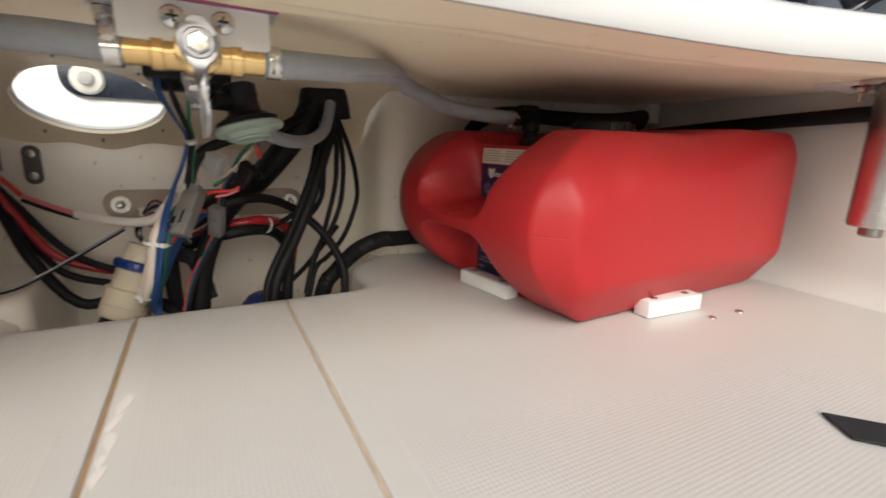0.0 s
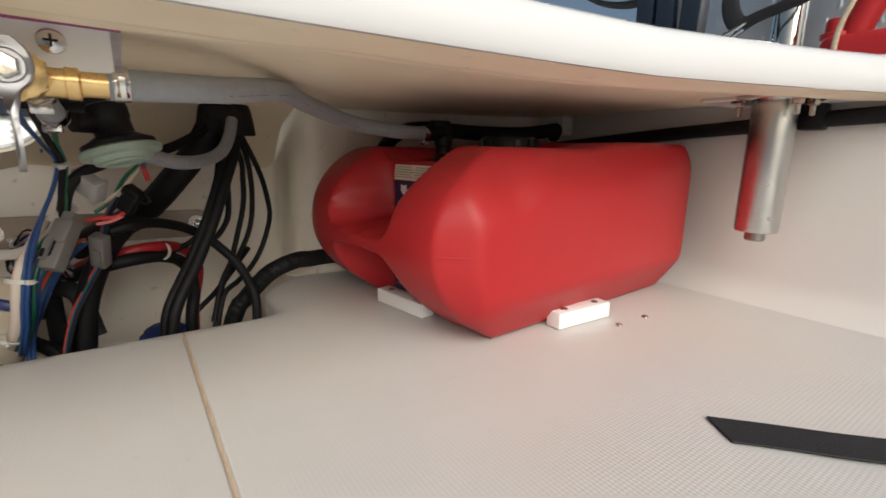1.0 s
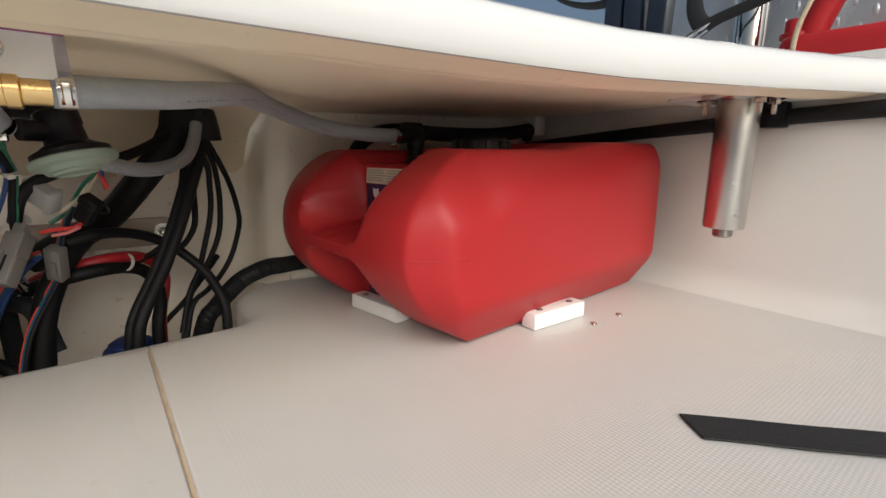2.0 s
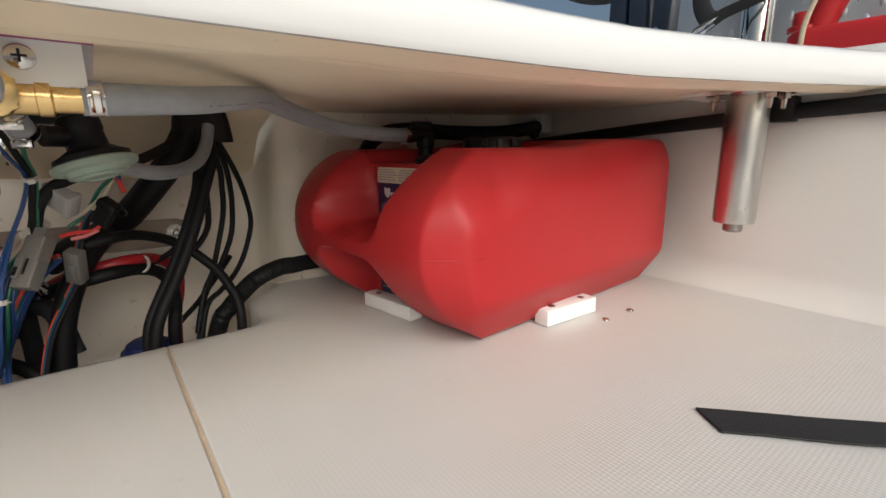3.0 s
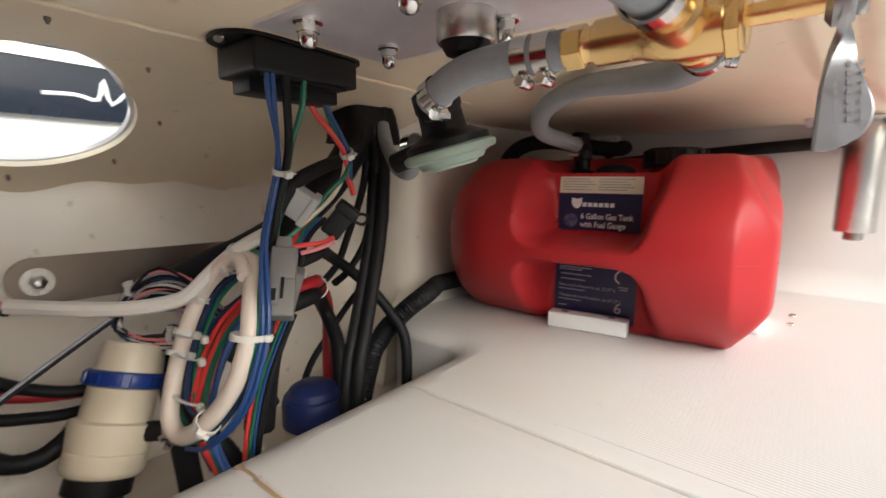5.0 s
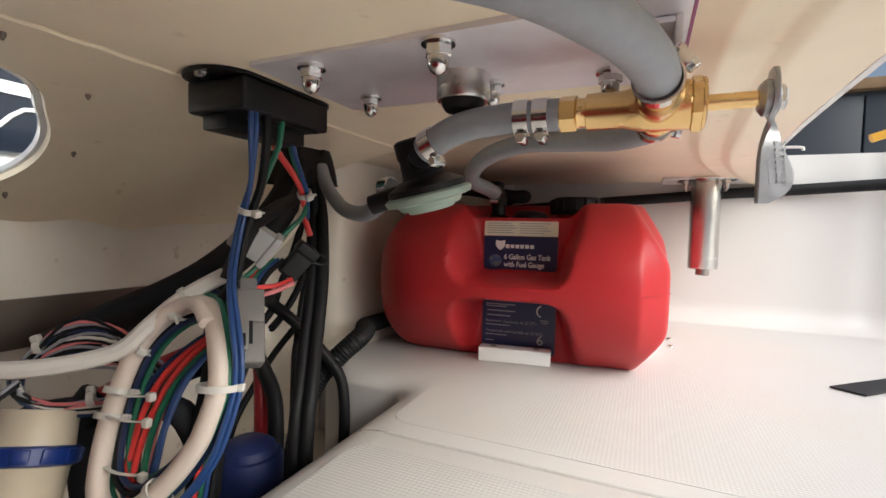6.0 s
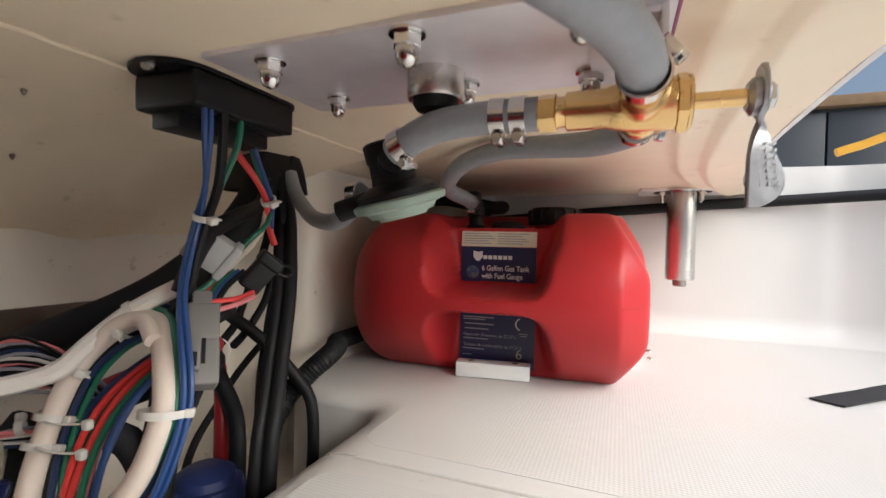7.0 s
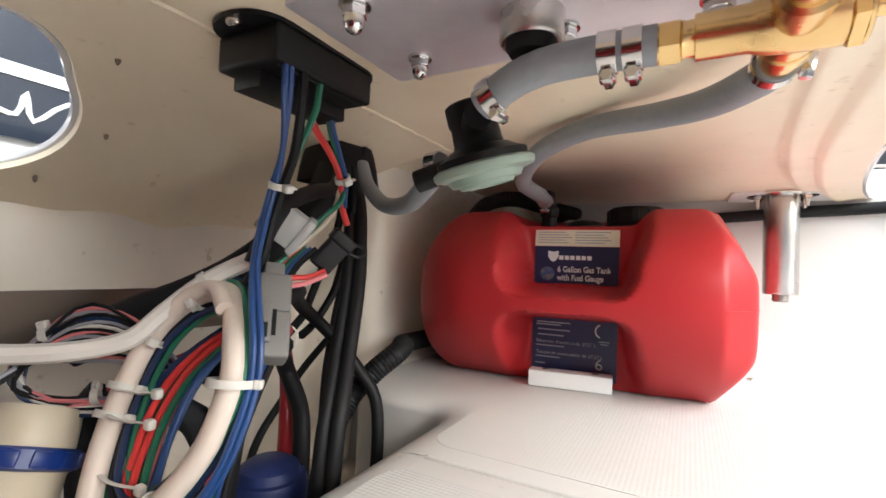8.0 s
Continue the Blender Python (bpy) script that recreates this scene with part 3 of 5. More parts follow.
def fuel_tank(matrix, name="fuel_tank", label="red plastic portable fuel tank with a navy label"):
    root = thing(name, label, "fuel tank", matrix, "portable fuel tanks")
    bm = bmesh.new()
    SEG, RINGS = 200, 58
    rings = []
    for j in range(RINGS + 1):
        r = max(0.004, math.sin(0.5 * math.pi * (j / RINGS) ** 0.85))
        ring = []
        for i in range(SEG):
            a, z = outline(2 * math.pi * i / SEG, r)
            zn = abs(z - 0.1085) / 0.1085
            ca = max(0.0, (0.187 if a > 0 else 0.203) - abs(a)) / 0.036
            fa = 0.49 + 0.45 * ca if ca < 1 else 1 - 0.06 * math.exp(-(ca - 1) / 0.5)
            if a < 0:
                fa = math.sqrt(max(0.0, 1 - (1 - min(1.0, (0.205 - abs(a)) / 0.105)) ** 2.2))
            b = -0.09 * fa * (1 - zn ** (2.5 if z > 0.1085 else 2.0)) * max(0.0, 1 - r ** 90) ** 0.6
            d = abs(z - 0.1015)
            half = 0.074 + 0.012 * smooth01(d, 0.03, 0.1) * (1 if a > 0 else 0.3)
            px, py, k = half - abs(a), d - 0.0105, 0.03
            inside = k - math.hypot(k - px, k - py) if px < k and py < k else min(px, py)
            mask = smooth01(inside, -0.004, 0.012 + 0.009 * smooth01(py - px, -0.012, 0.012))
            b = b + (0.003 - b) * mask
            ring.append(bm.verts.new(tank_point(a, b, z)))
        rings.append(ring)
    steps = [(0.012 + 0.012 * k, 1.0) for k in range(30)] + [(0.366, 1.0), (0.372, 0.998), (0.3765, 0.992), (0.380, 0.982), (0.3825, 0.966), (0.388, 0.90), (0.393, 0.80), (0.396, 0.55), (0.397, 0.01)]
    for bb, sc in steps:
        ring = []
        for i in range(SEG):
            a, z = outline(2 * math.pi * i / SEG, 1.0, bb)
            ring.append(bm.verts.new(tank_point(a * sc, bb, 0.1085 + (z - 0.1085) * sc)))
        rings.append(ring)
    for p, q in zip(rings, rings[1:]):
        for i in range(SEG):
            bm.faces.new((p[i], p[(i + 1) % SEG], q[(i + 1) % SEG], q[i]))
    for v in bm.verts:
        v.co.z = max(v.co.z, 0.0006)
    part("body", bm, RED, root)
    seam = [(0.1853, 0.03 - 0.018 * k, 0.1085) for k in range(4)] + [(0.1845, -0.040, 0.1085), (0.169, -0.0655, 0.1085), (0.152, -0.0845, 0.1085)]
    part("mould_seam", sweep(bmesh.new(), seam, 0.0005, 6), RED, root)
    # label in the recess, bowed slightly
    def sheet(z0, z1, w, y, nz=12):
        bm = bmesh.new()
        rows = []
        for j in range(nz + 1):
            z = z0 + (z1 - z0) * j / nz
            rows.append([bm.verts.new((w * (i / 8 - 0.5), y + 0.003 * smooth01(z, 0.165, 0.2) ** 2, z)) for i in range(9)])
        for p, q in zip(rows, rows[1:]):
            for i in range(8):
                bm.faces.new((p[i], p[i + 1], q[i + 1], q[i]))
        ex = bmesh.ops.extrude_face_region(bm, geom=list(bm.faces))
        bmesh.ops.translate(bm, vec=(0, 0.0012, 0), verts=[g for g in ex["geom"] if isinstance(g, bmesh.types.BMVert)])
        return bm
    lab = part("label", sheet(0.008, 0.1705, 0.102, 0.0012), NAVY, root, "navy printed paper label")
    part("warning_strip", sheet(0.171, 0.1935, 0.102, 0.0008), CREAM, lab, "cream warning strip with fine print")
    face = lambda x, z: pose(x, 0.0008, z, 90, 0, 0)
    words("lettering", "6 Gallon Gas Tank", 0.0091, PRINT, lab, face(-0.022, 0.1385) @ Matrix.Diagonal((0.93, 1.12, 1, 1)), heavy=0.022)
    words("lettering", "with Fuel Gauge", 0.0091, PRINT, lab, face(-0.022, 0.128) @ Matrix.Diagonal((0.93, 1.12, 1, 1)), heavy=0.022)
    words("lettering", "Réservoir d'essence de 27,27 L", 0.0058, GREYPRINT, lab, face(-0.046, 0.0485))
    words("lettering", "Tanque de combustible de 27,27 L", 0.0058, GREYPRINT, lab, face(-0.046, 0.0345))
    words("lettering", "6", 0.019, PALEGREY, lab, face(0.026, 0.0215))

    def bars(spec, mat, nm):
        for x, z, w, h in spec:
            part(nm, box(bmesh.new(), (w, 0.0006, h), (x + w / 2, 0.0006 + 0.003 * smooth01(z, 0.165, 0.2) ** 2, z)), mat, lab, flat=True)
    bars([(-0.02 + 0.0068 * i, 0.1565, 0.0052, 0.0052) for i in range(6)], PRINT, "brand_mark")
    bars([(-0.046, 0.0745, 0.042, 0.0016), (-0.046, 0.0715, 0.03, 0.0016), (-0.044, 0.0652, 0.04, 0.0016), (-0.044, 0.0585, 0.033, 0.0016), (-0.046, 0.045, 0.035, 0.0012), (-0.046, 0.031, 0.03, 0.0012), (-0.046, 0.0225, 0.012, 0.0012), (0.03, 0.0555, 0.012, 0.0012), (0.032, 0.0525, 0.009, 0.0012)], GREYPRINT, "small_print")
    bars([(-0.047 + (i // 5) * 0.046, 0.1885 - (i % 5) * 0.0033, 0.034 + 0.008 * ((i * 7) % 3) / 2, 0.0011) for i in range(10)], GREYPRINT, "fine_print")
    bm = slab(bmesh.new(), [(-0.0065, 0.006), (-0.0065, -0.002), (-0.003, -0.0065), (0, -0.008), (0.003, -0.0065), (0.0065, -0.002), (0.0065, 0.006), (0, 0.0045)], 0, 0.0005)
    part("shield_mark", bm, PRINT, lab, matrix=face(-0.0275, 0.159))
    bm = lathe(bmesh.new(), [(0.0088, 0), (0.0088, 0.0006), (0.0001, 0.0007)], segs=28)
    part("globe_mark", bm, material("blue_globe_print", (0.06, 0.10, 0.24), 0.4, vary=0.7, scale=180, stain=(0.25, 0.24, 0.06), stain_scale=120, stain_amount=0.9), lab, "printed blue and green globe", matrix=face(-0.0345, 0.136))
    bm = bmesh.new()
    arc = [(0.008 * math.cos(radians(a)), 0.008 * math.sin(radians(a)), 0.0004) for a in range(110, 251, 10)]
    sweep(bm, arc, 0.001, 6)
    part("gauge_mark", bm, PRINT, lab, matrix=face(0.034, 0.068))
    # cap, gauge and outlet on the recessed top
    bm = lathe(bmesh.new(), [(0.040, 0), (0.040, 0.005), (0.037, 0.008), (0.036, 0.022), (0.033, 0.026), (0.0001, 0.0265)], segs=24)
    cap = part("filler_cap", bm, BLACK, root, "ribbed black screw cap", matrix=pose(0.066, 0.105, 0.204))
    part("neck", lathe(bmesh.new(), [(0.03, 0), (0.03, 0.018)], segs=24), RED, root, matrix=pose(0.066, 0.105, 0.193))
    bm = bmesh.new()
    for i in range(12):
        a = 2 * math.pi * i / 12
        box(bm, (0.006, 0.008, 0.019), (0.0365 * math.cos(a), 0.0365 * math.sin(a), 0.0135), 0.0015, math.degrees(a))
    part("grip_rib", bm, BLACK, cap)
    bm = lathe(bmesh.new(), [(0.026, 0), (0.026, 0.006), (0.022, 0.011), (0.013, 0.014), (0.0001, 0.0145)], segs=28)
    part("fuel_gauge", bm, BLACK, root, "round black fuel gauge", matrix=pose(0.003, 0.06, 0.1945))
    bm = lathe(bmesh.new(), [(0.016, 0), (0.016, 0.006), (0.011, 0.009), (0.011, 0.022), (0.013, 0.024), (0.013, 0.036), (0.008, 0.042), (0.0001, 0.043)], segs=20)
    part("fuel_outlet", bm, BLACK, root, "black fuel pickup fitting", matrix=pose(-0.052, 0.088, 0.1945))
    return root


TANK = pose(0.247, 1.12, 0.0012, 0, 0, -13)
starboard_tank = fuel_tank(TANK)
copy_thing(starboard_tank, place(-0.088, 0.452, 0.0012, 176.2))

# chocks and screws on the sole
def chock(m, length, depth, height, label):
    root = thing("tank_chock", label, "chock", m, "white chocks holding the tank")
    part("block", box(bmesh.new(), (length, depth, height), (0, 0, height / 2), 0.0018), WHITEBLOCK, root)
    for s in (-1, 1):
        bm = lathe(bmesh.new(), [(0.0046, 0), (0.0044, 0.0008), (0.003, 0.0012), (0.0015, 0.0004), (0.0001, 0.0002)], segs=14)
        part("screw", bm, BRUSHED, root, "countersunk steel screw", matrix=pose(s * length * 0.3, 0, height))


chock(pose(0.243, 1.104, 0.001, 0, 0, -8), 0.096, 0.022, 0.0192, "white plastic chock against the label end of the tank")
chock(TANK @ pose(0.172, 0.137, 0.0, 0, 0, 90 - 6), 0.094, 0.022, 0.0205, "white plastic chock along the tank's side")
for x, y in ((0.491, 1.233), (0.508, 1.286)):
    root = thing("floor_screw", "small stainless screw in the white sole", "screw", pose(x, y, 0.001), "screws in the sole")
    part("head", lathe(bmesh.new(), [(0.0048, 0), (0.0044, 0.0016), (0.003, 0.0024), (0.0001, 0.0026)], segs=16), STEEL, root)
    bm = box(bmesh.new(), (0.006, 0.0012, 0.0006), (0, 0, 0.0026))
    box(bm, (0.0012, 0.006, 0.0006), (0, 0, 0.0026))
    part("cross_slot", bm, CAULK, root)

# strap lying on the sole
bm = bmesh.new()
line = curve_points([(0.624, 1.057, 0.003), (0.661, 1.074, 0.0035), (0.70, 1.091, 0.004), (0.76, 1.121, 0.004), (0.84, 1.152, 0.004), (0.93, 1.170, 0.004), (1.05, 1.175, 0.004)], 0.008)
rows, edges = [], []
for i, p in enumerate(line):
    d = (line[min(i + 1, len(line) - 1)] - line[max(i - 1, 0)]).normalized()
    s = Vector((-d.y, d.x, 0)) * 0.0155
    cut = d * (0.004 if i == 0 else 0)
    corners = (p - s + cut, p + s - cut, p + s - cut - Vector((0, 0, 0.0018)), p - s + cut - Vector((0, 0, 0.0018)))
    edges.append(corners[:2])
    rows.append([bm.verts.new(q) for q in corners])
for a, b in zip(rows, rows[1:]):
    for k in range(4):
        bm.faces.new((a[k], a[(k + 1) % 4], b[(k + 1) % 4], b[k]))
bm.faces.new(rows[0])
bm.faces.new(rows[-1][::-1])
root = thing("webbing_strap", "loose black webbing strap lying on the sole", "strap")
part("band", bm, WEBBING, root)
for k in (0, 1):
    edge = [pair[k] - Vector((0, 0, 0.0007)) for pair in edges[::2]]
    part("selvedge", sweep(bmesh.new(), edge, 0.0009, 6, step=0.01), RUBBER, root, "thick woven edge")

# ---------------- under the deck, starboard ----------------
# stainless socket under the deck
zt = deck_z(1.505) - 0.001
root = thing("seat_socket", "polished stainless tube socket bolted under the deck", "socket", place(0.172, 1.520, zt))
bm = lathe(bmesh.new(), [(0.0255, 0.0), (0.0255, -0.166), (0.0245, -0.170), (0.0225, -0.170), (0.0225, -0.03)], segs=40, closed=False)
part("tube", bm, TUBE, root)
bm = lathe(bmesh.new(), [(0.052, 0.0), (0.052, -0.0025), (0.049, -0.004), (0.0256, -0.004)], segs=40, closed=False)
part("flange", bm, STEEL, root)
bm = lathe(bmesh.new(), [(0.022, -0.166), (0.022, -0.1695), (0.012, -0.170), (0.012, -0.181), (0.010, -0.183), (0.0001, -0.183)], segs=24)
part("end_plug", bm, BRUSHED, root, "brushed steel drain plug")
for a in (25, 145, 205, 325):
    x, y = 0.038 * math.cos(radians(a)), 0.038 * math.sin(radians(a))
    bm = lathe(bmesh.new(), [(0.0065, -0.0035), (0.0065, -0.010), (0.0032, -0.0105), (0.0032, -0.022), (0.0001, -0.0225)], segs=6)
    part("bolt", bm, STEEL, root, matrix=pose(x, y, 0))
bm = slab(bmesh.new(), round_rect(0.17, 0.11, 0.008, 4), -0.0025, 0.002)
tagged(part("backing_plate", bm, GELCOAT, None, matrix=place(0.182, 1.532, zt - 0.001)), "white backing plate under the deck", "plate")

# black hose clipped along the hull
root = thing("black_pipe", "long black hose clipped along the hull wall", "hose")
bm = sweep(bmesh.new(), [W(-0.28, 1.585, 0.222), W(-0.10, 1.588, 0.238), W(0.01, 1.588, 0.247), W(0.113, 1.588, 0.254), W(0.19, 1.588, 0.260), W(0.32, 1.592, 0.267), W(0.5, 1.578, 0.277), W(0.8, 1.505, 0.29), W(1.2, 1.345, 0.30)], 0.0105, 14, step=0.02)
part("hose", bm, RUBBER, root)
clip = part("clip", box(bmesh.new(), (0.03, 0.026, 0.034), (0, 0, 0), 0.004), BLACK, root, "black plastic pipe clip", matrix=place(0.193, 1.586, 0.264))
part("clip_screw", lathe(bmesh.new(), [(0.004, 0), (0.004, 0.003), (0.0001, 0.0035)], segs=10), STEEL, clip, matrix=pose(0, -0.013, 0.01, 90, 0, 0))
# pale socket block on the bay wall
root = thing("wall_block", "small pale plastic block on the bay wall", "block", place(-0.246, 1.582, 0.267))
part("housing", box(bmesh.new(), (0.064, 0.03, 0.037), (0, 0, 0), 0.003), WHITEBLOCK, root)
part("socket_ring", lathe(bmesh.new(), [(0.012, 0), (0.012, 0.006), (0.008, 0.006), (0.008, 0.001)], closed=False, segs=18), CREAM, root, matrix=pose(0.01, -0.015, -0.002, 90, 0, 0))
# ---------------- aluminium plate and its fittings ----------------
PZ = 0.2755
root = thing("mounting_plate", "brushed aluminium plate screwed under the deck", "plate")
part("plate", slab(bmesh.new(), round_rect(0.234, 0.108, 0.002, 2, -0.034, 0.784), PZ, PZ + 0.004), ALU, root, flat=True, matrix=place(0, 0))


def acorn_nut(u, v, big=1.0):
    root = thing("acorn_nut", "polished stainless acorn nut with a washer", "nut", place(u, v, PZ), "acorn nuts under the plate")
    part("washer", lathe(bmesh.new(), [(0.0088 * big, 0), (0.0088 * big, -0.0016), (0.004, -0.0016)], segs=20), STEEL, root)
    part("hex", lathe(bmesh.new(), [(0.0066 * big, -0.0016), (0.0071 * big, -0.0022), (0.0071 * big, -0.0072 * big), (0.0058 * big, -0.0078 * big)], segs=6), STEEL, root, flat=True)
    part("dome", lathe(bmesh.new(), [(0.0058 * big, -0.0074 * big), (0.0056 * big, -0.0115 * big), (0.0042 * big, -0.0148 * big), (0.002 * big, -0.0163 * big), (0.0001, -0.0166 * big)], segs=18), STEEL, root)


for u, v, b in ((-0.116, 0.7450, 0.95), (-0.117, 0.8105, 0.86), (-0.0306, 0.739, 1.0), (-0.025, 0.811, 0.88), (0.0475, 0.740, 0.95), (0.0465, 0.813, 0.95)):
    acorn_nut(u, v, b)
root = thing("drain_button", "brushed steel ferrule with a black rubber plug", "plug", place(-0.0375, 0.7915, PZ))
part("ferrule", lathe(bmesh.new(), [(0.0165, 0), (0.0165, -0.0145), (0.0155, -0.016), (0.0135, -0.016), (0.0135, -0.01)], segs=32, closed=False), NICKEL, root)
part("plug", lathe(bmesh.new(), [(0.0132, -0.009), (0.0132, -0.018), (0.011, -0.0215), (0.0065, -0.023), (0.006, -0.0205), (0.0001, -0.0205)], segs=24), RUBBER, root)

# bracket that carries the valve
root = thing("valve_bracket", "white powder-coated angle bracket with two screws", "bracket", place(0.0785, 0.789, 0))
part("face_plate", box(bmesh.new(), (0.003, 0.084, 0.0245), (0, 0.0015, 0.2645), 0.0008), WHITEBLOCK, root)
part("top_plate", box(bmesh.new(), (0.03, 0.084, 0.003), (-0.0165, 0.0015, 0.2738), 0.0008), ALU, root)
part("tape_edge", box(bmesh.new(), (0.0016, 0.108, 0.0048), (0.0054, -0.005, 0.2776), 0.0005), PURPLE, root, "strip of purple masking tape")
for y in (-0.0114, 0.0162):
    s = part("screw", lathe(bmesh.new(), [(0.0070, 0), (0.0066, 0.002), (0.0048, 0.0034), (0.0001, 0.0039)], segs=20), STEEL, root, "pan-head stainless screw", matrix=pose(0.0015, y, 0.2668, 0, 90, 0))
    bm = box(bmesh.new(), (0.0066, 0.0013, 0.0007), (0, 0, 0.0037))
    box(bm, (0.0013, 0.0066, 0.0007), (0, 0, 0.0037))
    part("cross_slot", bm, BLACK, s)

# ---------------- three-way fuel valve ----------------
root = thing("fuel_valve", "brass three-way fuel selector valve with chromed lever", "valve", place(0.068, 0.79, 0.2468))
X = pose(0, 0, 0, 0, 90, 0)
bm = lathe(bmesh.new(), [(0.0092, -0.0315), (0.0098, -0.031), (0.0098, -0.012), (0.0106, -0.010), (0.0118, -0.004), (0.0124, 0.003), (0.0124, 0.0185), (0.0120, 0.019)], X, 32)
body = part("body", bm, BRASS, root)
part("packing_nut", lathe(bmesh.new(), [(0.0130, 0.019), (0.0141, 0.0194), (0.0141, 0.0236), (0.0130, 0.0241)], X, 6), BRASS, root, flat=True)
part("nut_collar", lathe(bmesh.new(), [(0.0128, 0.0238), (0.0128, 0.0250), (0.0118, 0.0256), (0.0042, 0.0256)], X, 28), BRASS, root)
part("nipple", lathe(bmesh.new(), [(0.0085, -0.056), (0.0085, -0.040), (0.0078, -0.039), (0.0085, -0.038), (0.0078, -0.037), (0.0085, -0.036), (0.0078, -0.035), (0.0080, -0.031)], X, 20), BRASS, root)
part("hex_nipple", lathe(bmesh.new(), [(0.0092, -0.0455), (0.0099, -0.045), (0.0099, -0.037), (0.0092, -0.0365)], X, 6), BRASS, root, flat=True)
part("stem", lathe(bmesh.new(), [(0.0040, 0.024), (0.0040, 0.052)], X, 14), BRASS, root)
for s in (-1, 1):
    Y = pose(0, 0, 0, -90 * s, 0, 0)
    part("side_port", lathe(bmesh.new(), [(0.0100, 0.004), (0.0100, 0.0185), (0.0108, 0.019), (0.0108, 0.025), (0.0085, 0.026), (0.0085, 0.042)], pose(0.004, 0, 0) @ Y, 20), BRASS, root)
# lever: a flat head on the stem, twisted into a paddle
lever = part("lever", lathe(bmesh.new(), [(0.0060, 0.0475), (0.0085, 0.0495), (0.0085, 0.0545), (0.0075, 0.0555), (0.0001, 0.0556)], X, 24), CHROME, root, "worn grey chromed lever with raised lettering")
bm = bmesh.new()
rows = []
for i in range(33):
    t = i / 32
    zz = 0.0135 - 0.0635 * t
    head = 0.0106 * math.sqrt(max(0.02, 1 - ((zz - 0.001) / 0.0130) ** 2)) if zz > -0.0115 else 0.0
    near, far = 0.0040 + 0.0012 * smooth01(t, 0.45, 0.7), 0.0040 + 0.0062 * smooth01(t, 0.5, 0.80)
    if t > 0.80:
        far = -0.005 + (far + 0.005) * math.sqrt(max(0.0, 1 - ((t - 0.80) / 0.2015) ** 2.4))
    peak = 0.0035 * smooth01(zz, 0.010, 0.017)
    near, far = max(head - peak, near), max(head - peak, far)
    k = smooth01(t, 0.30, 0.60)
    x = 0.0535
    a = radians(-80 * k)
    ring = []
    for dx, dy in ((-0.0014, -near), (-0.0014, far), (0.0004, far), (0.0012, far * 0.9), (0.0012, -near * 0.85), (0.0004, -near)):
        ring.append(bm.verts.new((x + dx * math.cos(a) - dy * math.sin(a), dx * math.sin(a) + dy * math.cos(a), zz)))
    rows.append(ring)
for a, b in zip(rows, rows[1:]):
    for k in range(6):
        bm.faces.new((a[k], a[(k + 1) % 6], b[(k + 1) % 6], b[k]))
bm.faces.new(rows[0])
bm.faces.new(rows[-1][::-1])
part("paddle", bm, CHROME, lever)
for i in range(42):
    row, col, side = (i % 21) // 3, i % 3, 1 if i < 21 else -1
    tall = 0.0021 - 0.0004 * ((row * 3 + col) % 3)
    bm = box(bmesh.new(), (0.0009 + 0.0003 * (col == 1), 0.0003, tall), (0, 0, 0))
    part("raised_mark", bm, CHROME, lever, flat=True, matrix=pose(0.0520 + 0.0034 * col + 0.0003 * row, -0.00124 * side, -0.0215 - 0.0030 * row, 0, 0, 10))
part("lever_screw", lathe(bmesh.new(), [(0.0055, 0.0555), (0.0060, 0.0556), (0.0060, 0.0578), (0.005, 0.0585), (0.0001, 0.0586)], X, 6), STEEL, root, "hexagon bolt head", flat=True)


def hose_clamp(p, q, r, turn=0.0):
    """A worm-drive clamp round a hose at p, towards q."""
    root = thing("hose_clamp", "stainless worm-drive hose clamp", "hose clamp", along(p, q) @ pose(0, 0, 0, 0, 0, turn), "hose clamps")
    part("band", lathe(bmesh.new(), [(r, -0.0042), (r + 0.0011, -0.0042), (r + 0.0011, 0.0042), (r, 0.0042)], segs=26, closed=False), STEEL, root)
    bm = box(bmesh.new(), (0.0075, 0.0045, 0.0075), (0, -r - 0.0026, 0), 0.001)
    part("screw_housing", bm, STEEL, root)
    part("screw", lathe(bmesh.new(), [(0.0028, -0.0065), (0.0031, -0.006), (0.0031, 0.0055), (0.0028, 0.006)], Matrix.Translation((0, -r - 0.0036, 0)) @ X, 6), STEEL, root)
    return root


HR = 0.0096


def fuel_hose(points, r, label):
    root = thing("fuel_hose", label, "hose", group="grey fuel hoses")
    part("tube", sweep(bmesh.new(), points, r, 18), GREYHOSE, root)
    line = curve_points(points, 0.0022)
    for k in range(len(line) // 6, len(line) - 6, 2):
        d = (line[k + 1] - line[k - 1]).normalized()
        side = d.cross(Vector((0, 0, 1))).normalized() * 0.85 + Vector((0, 0, -0.45))
        p = line[k] + side.normalized() * r
        if (k // 2) % 17 < 11 and (k // 2) % 5 != 3:
            part("printed_mark", sweep(bmesh.new(), [p - d * 0.0010, p + d * 0.0010], 0.00035, 5), HOSEPRINT, root)

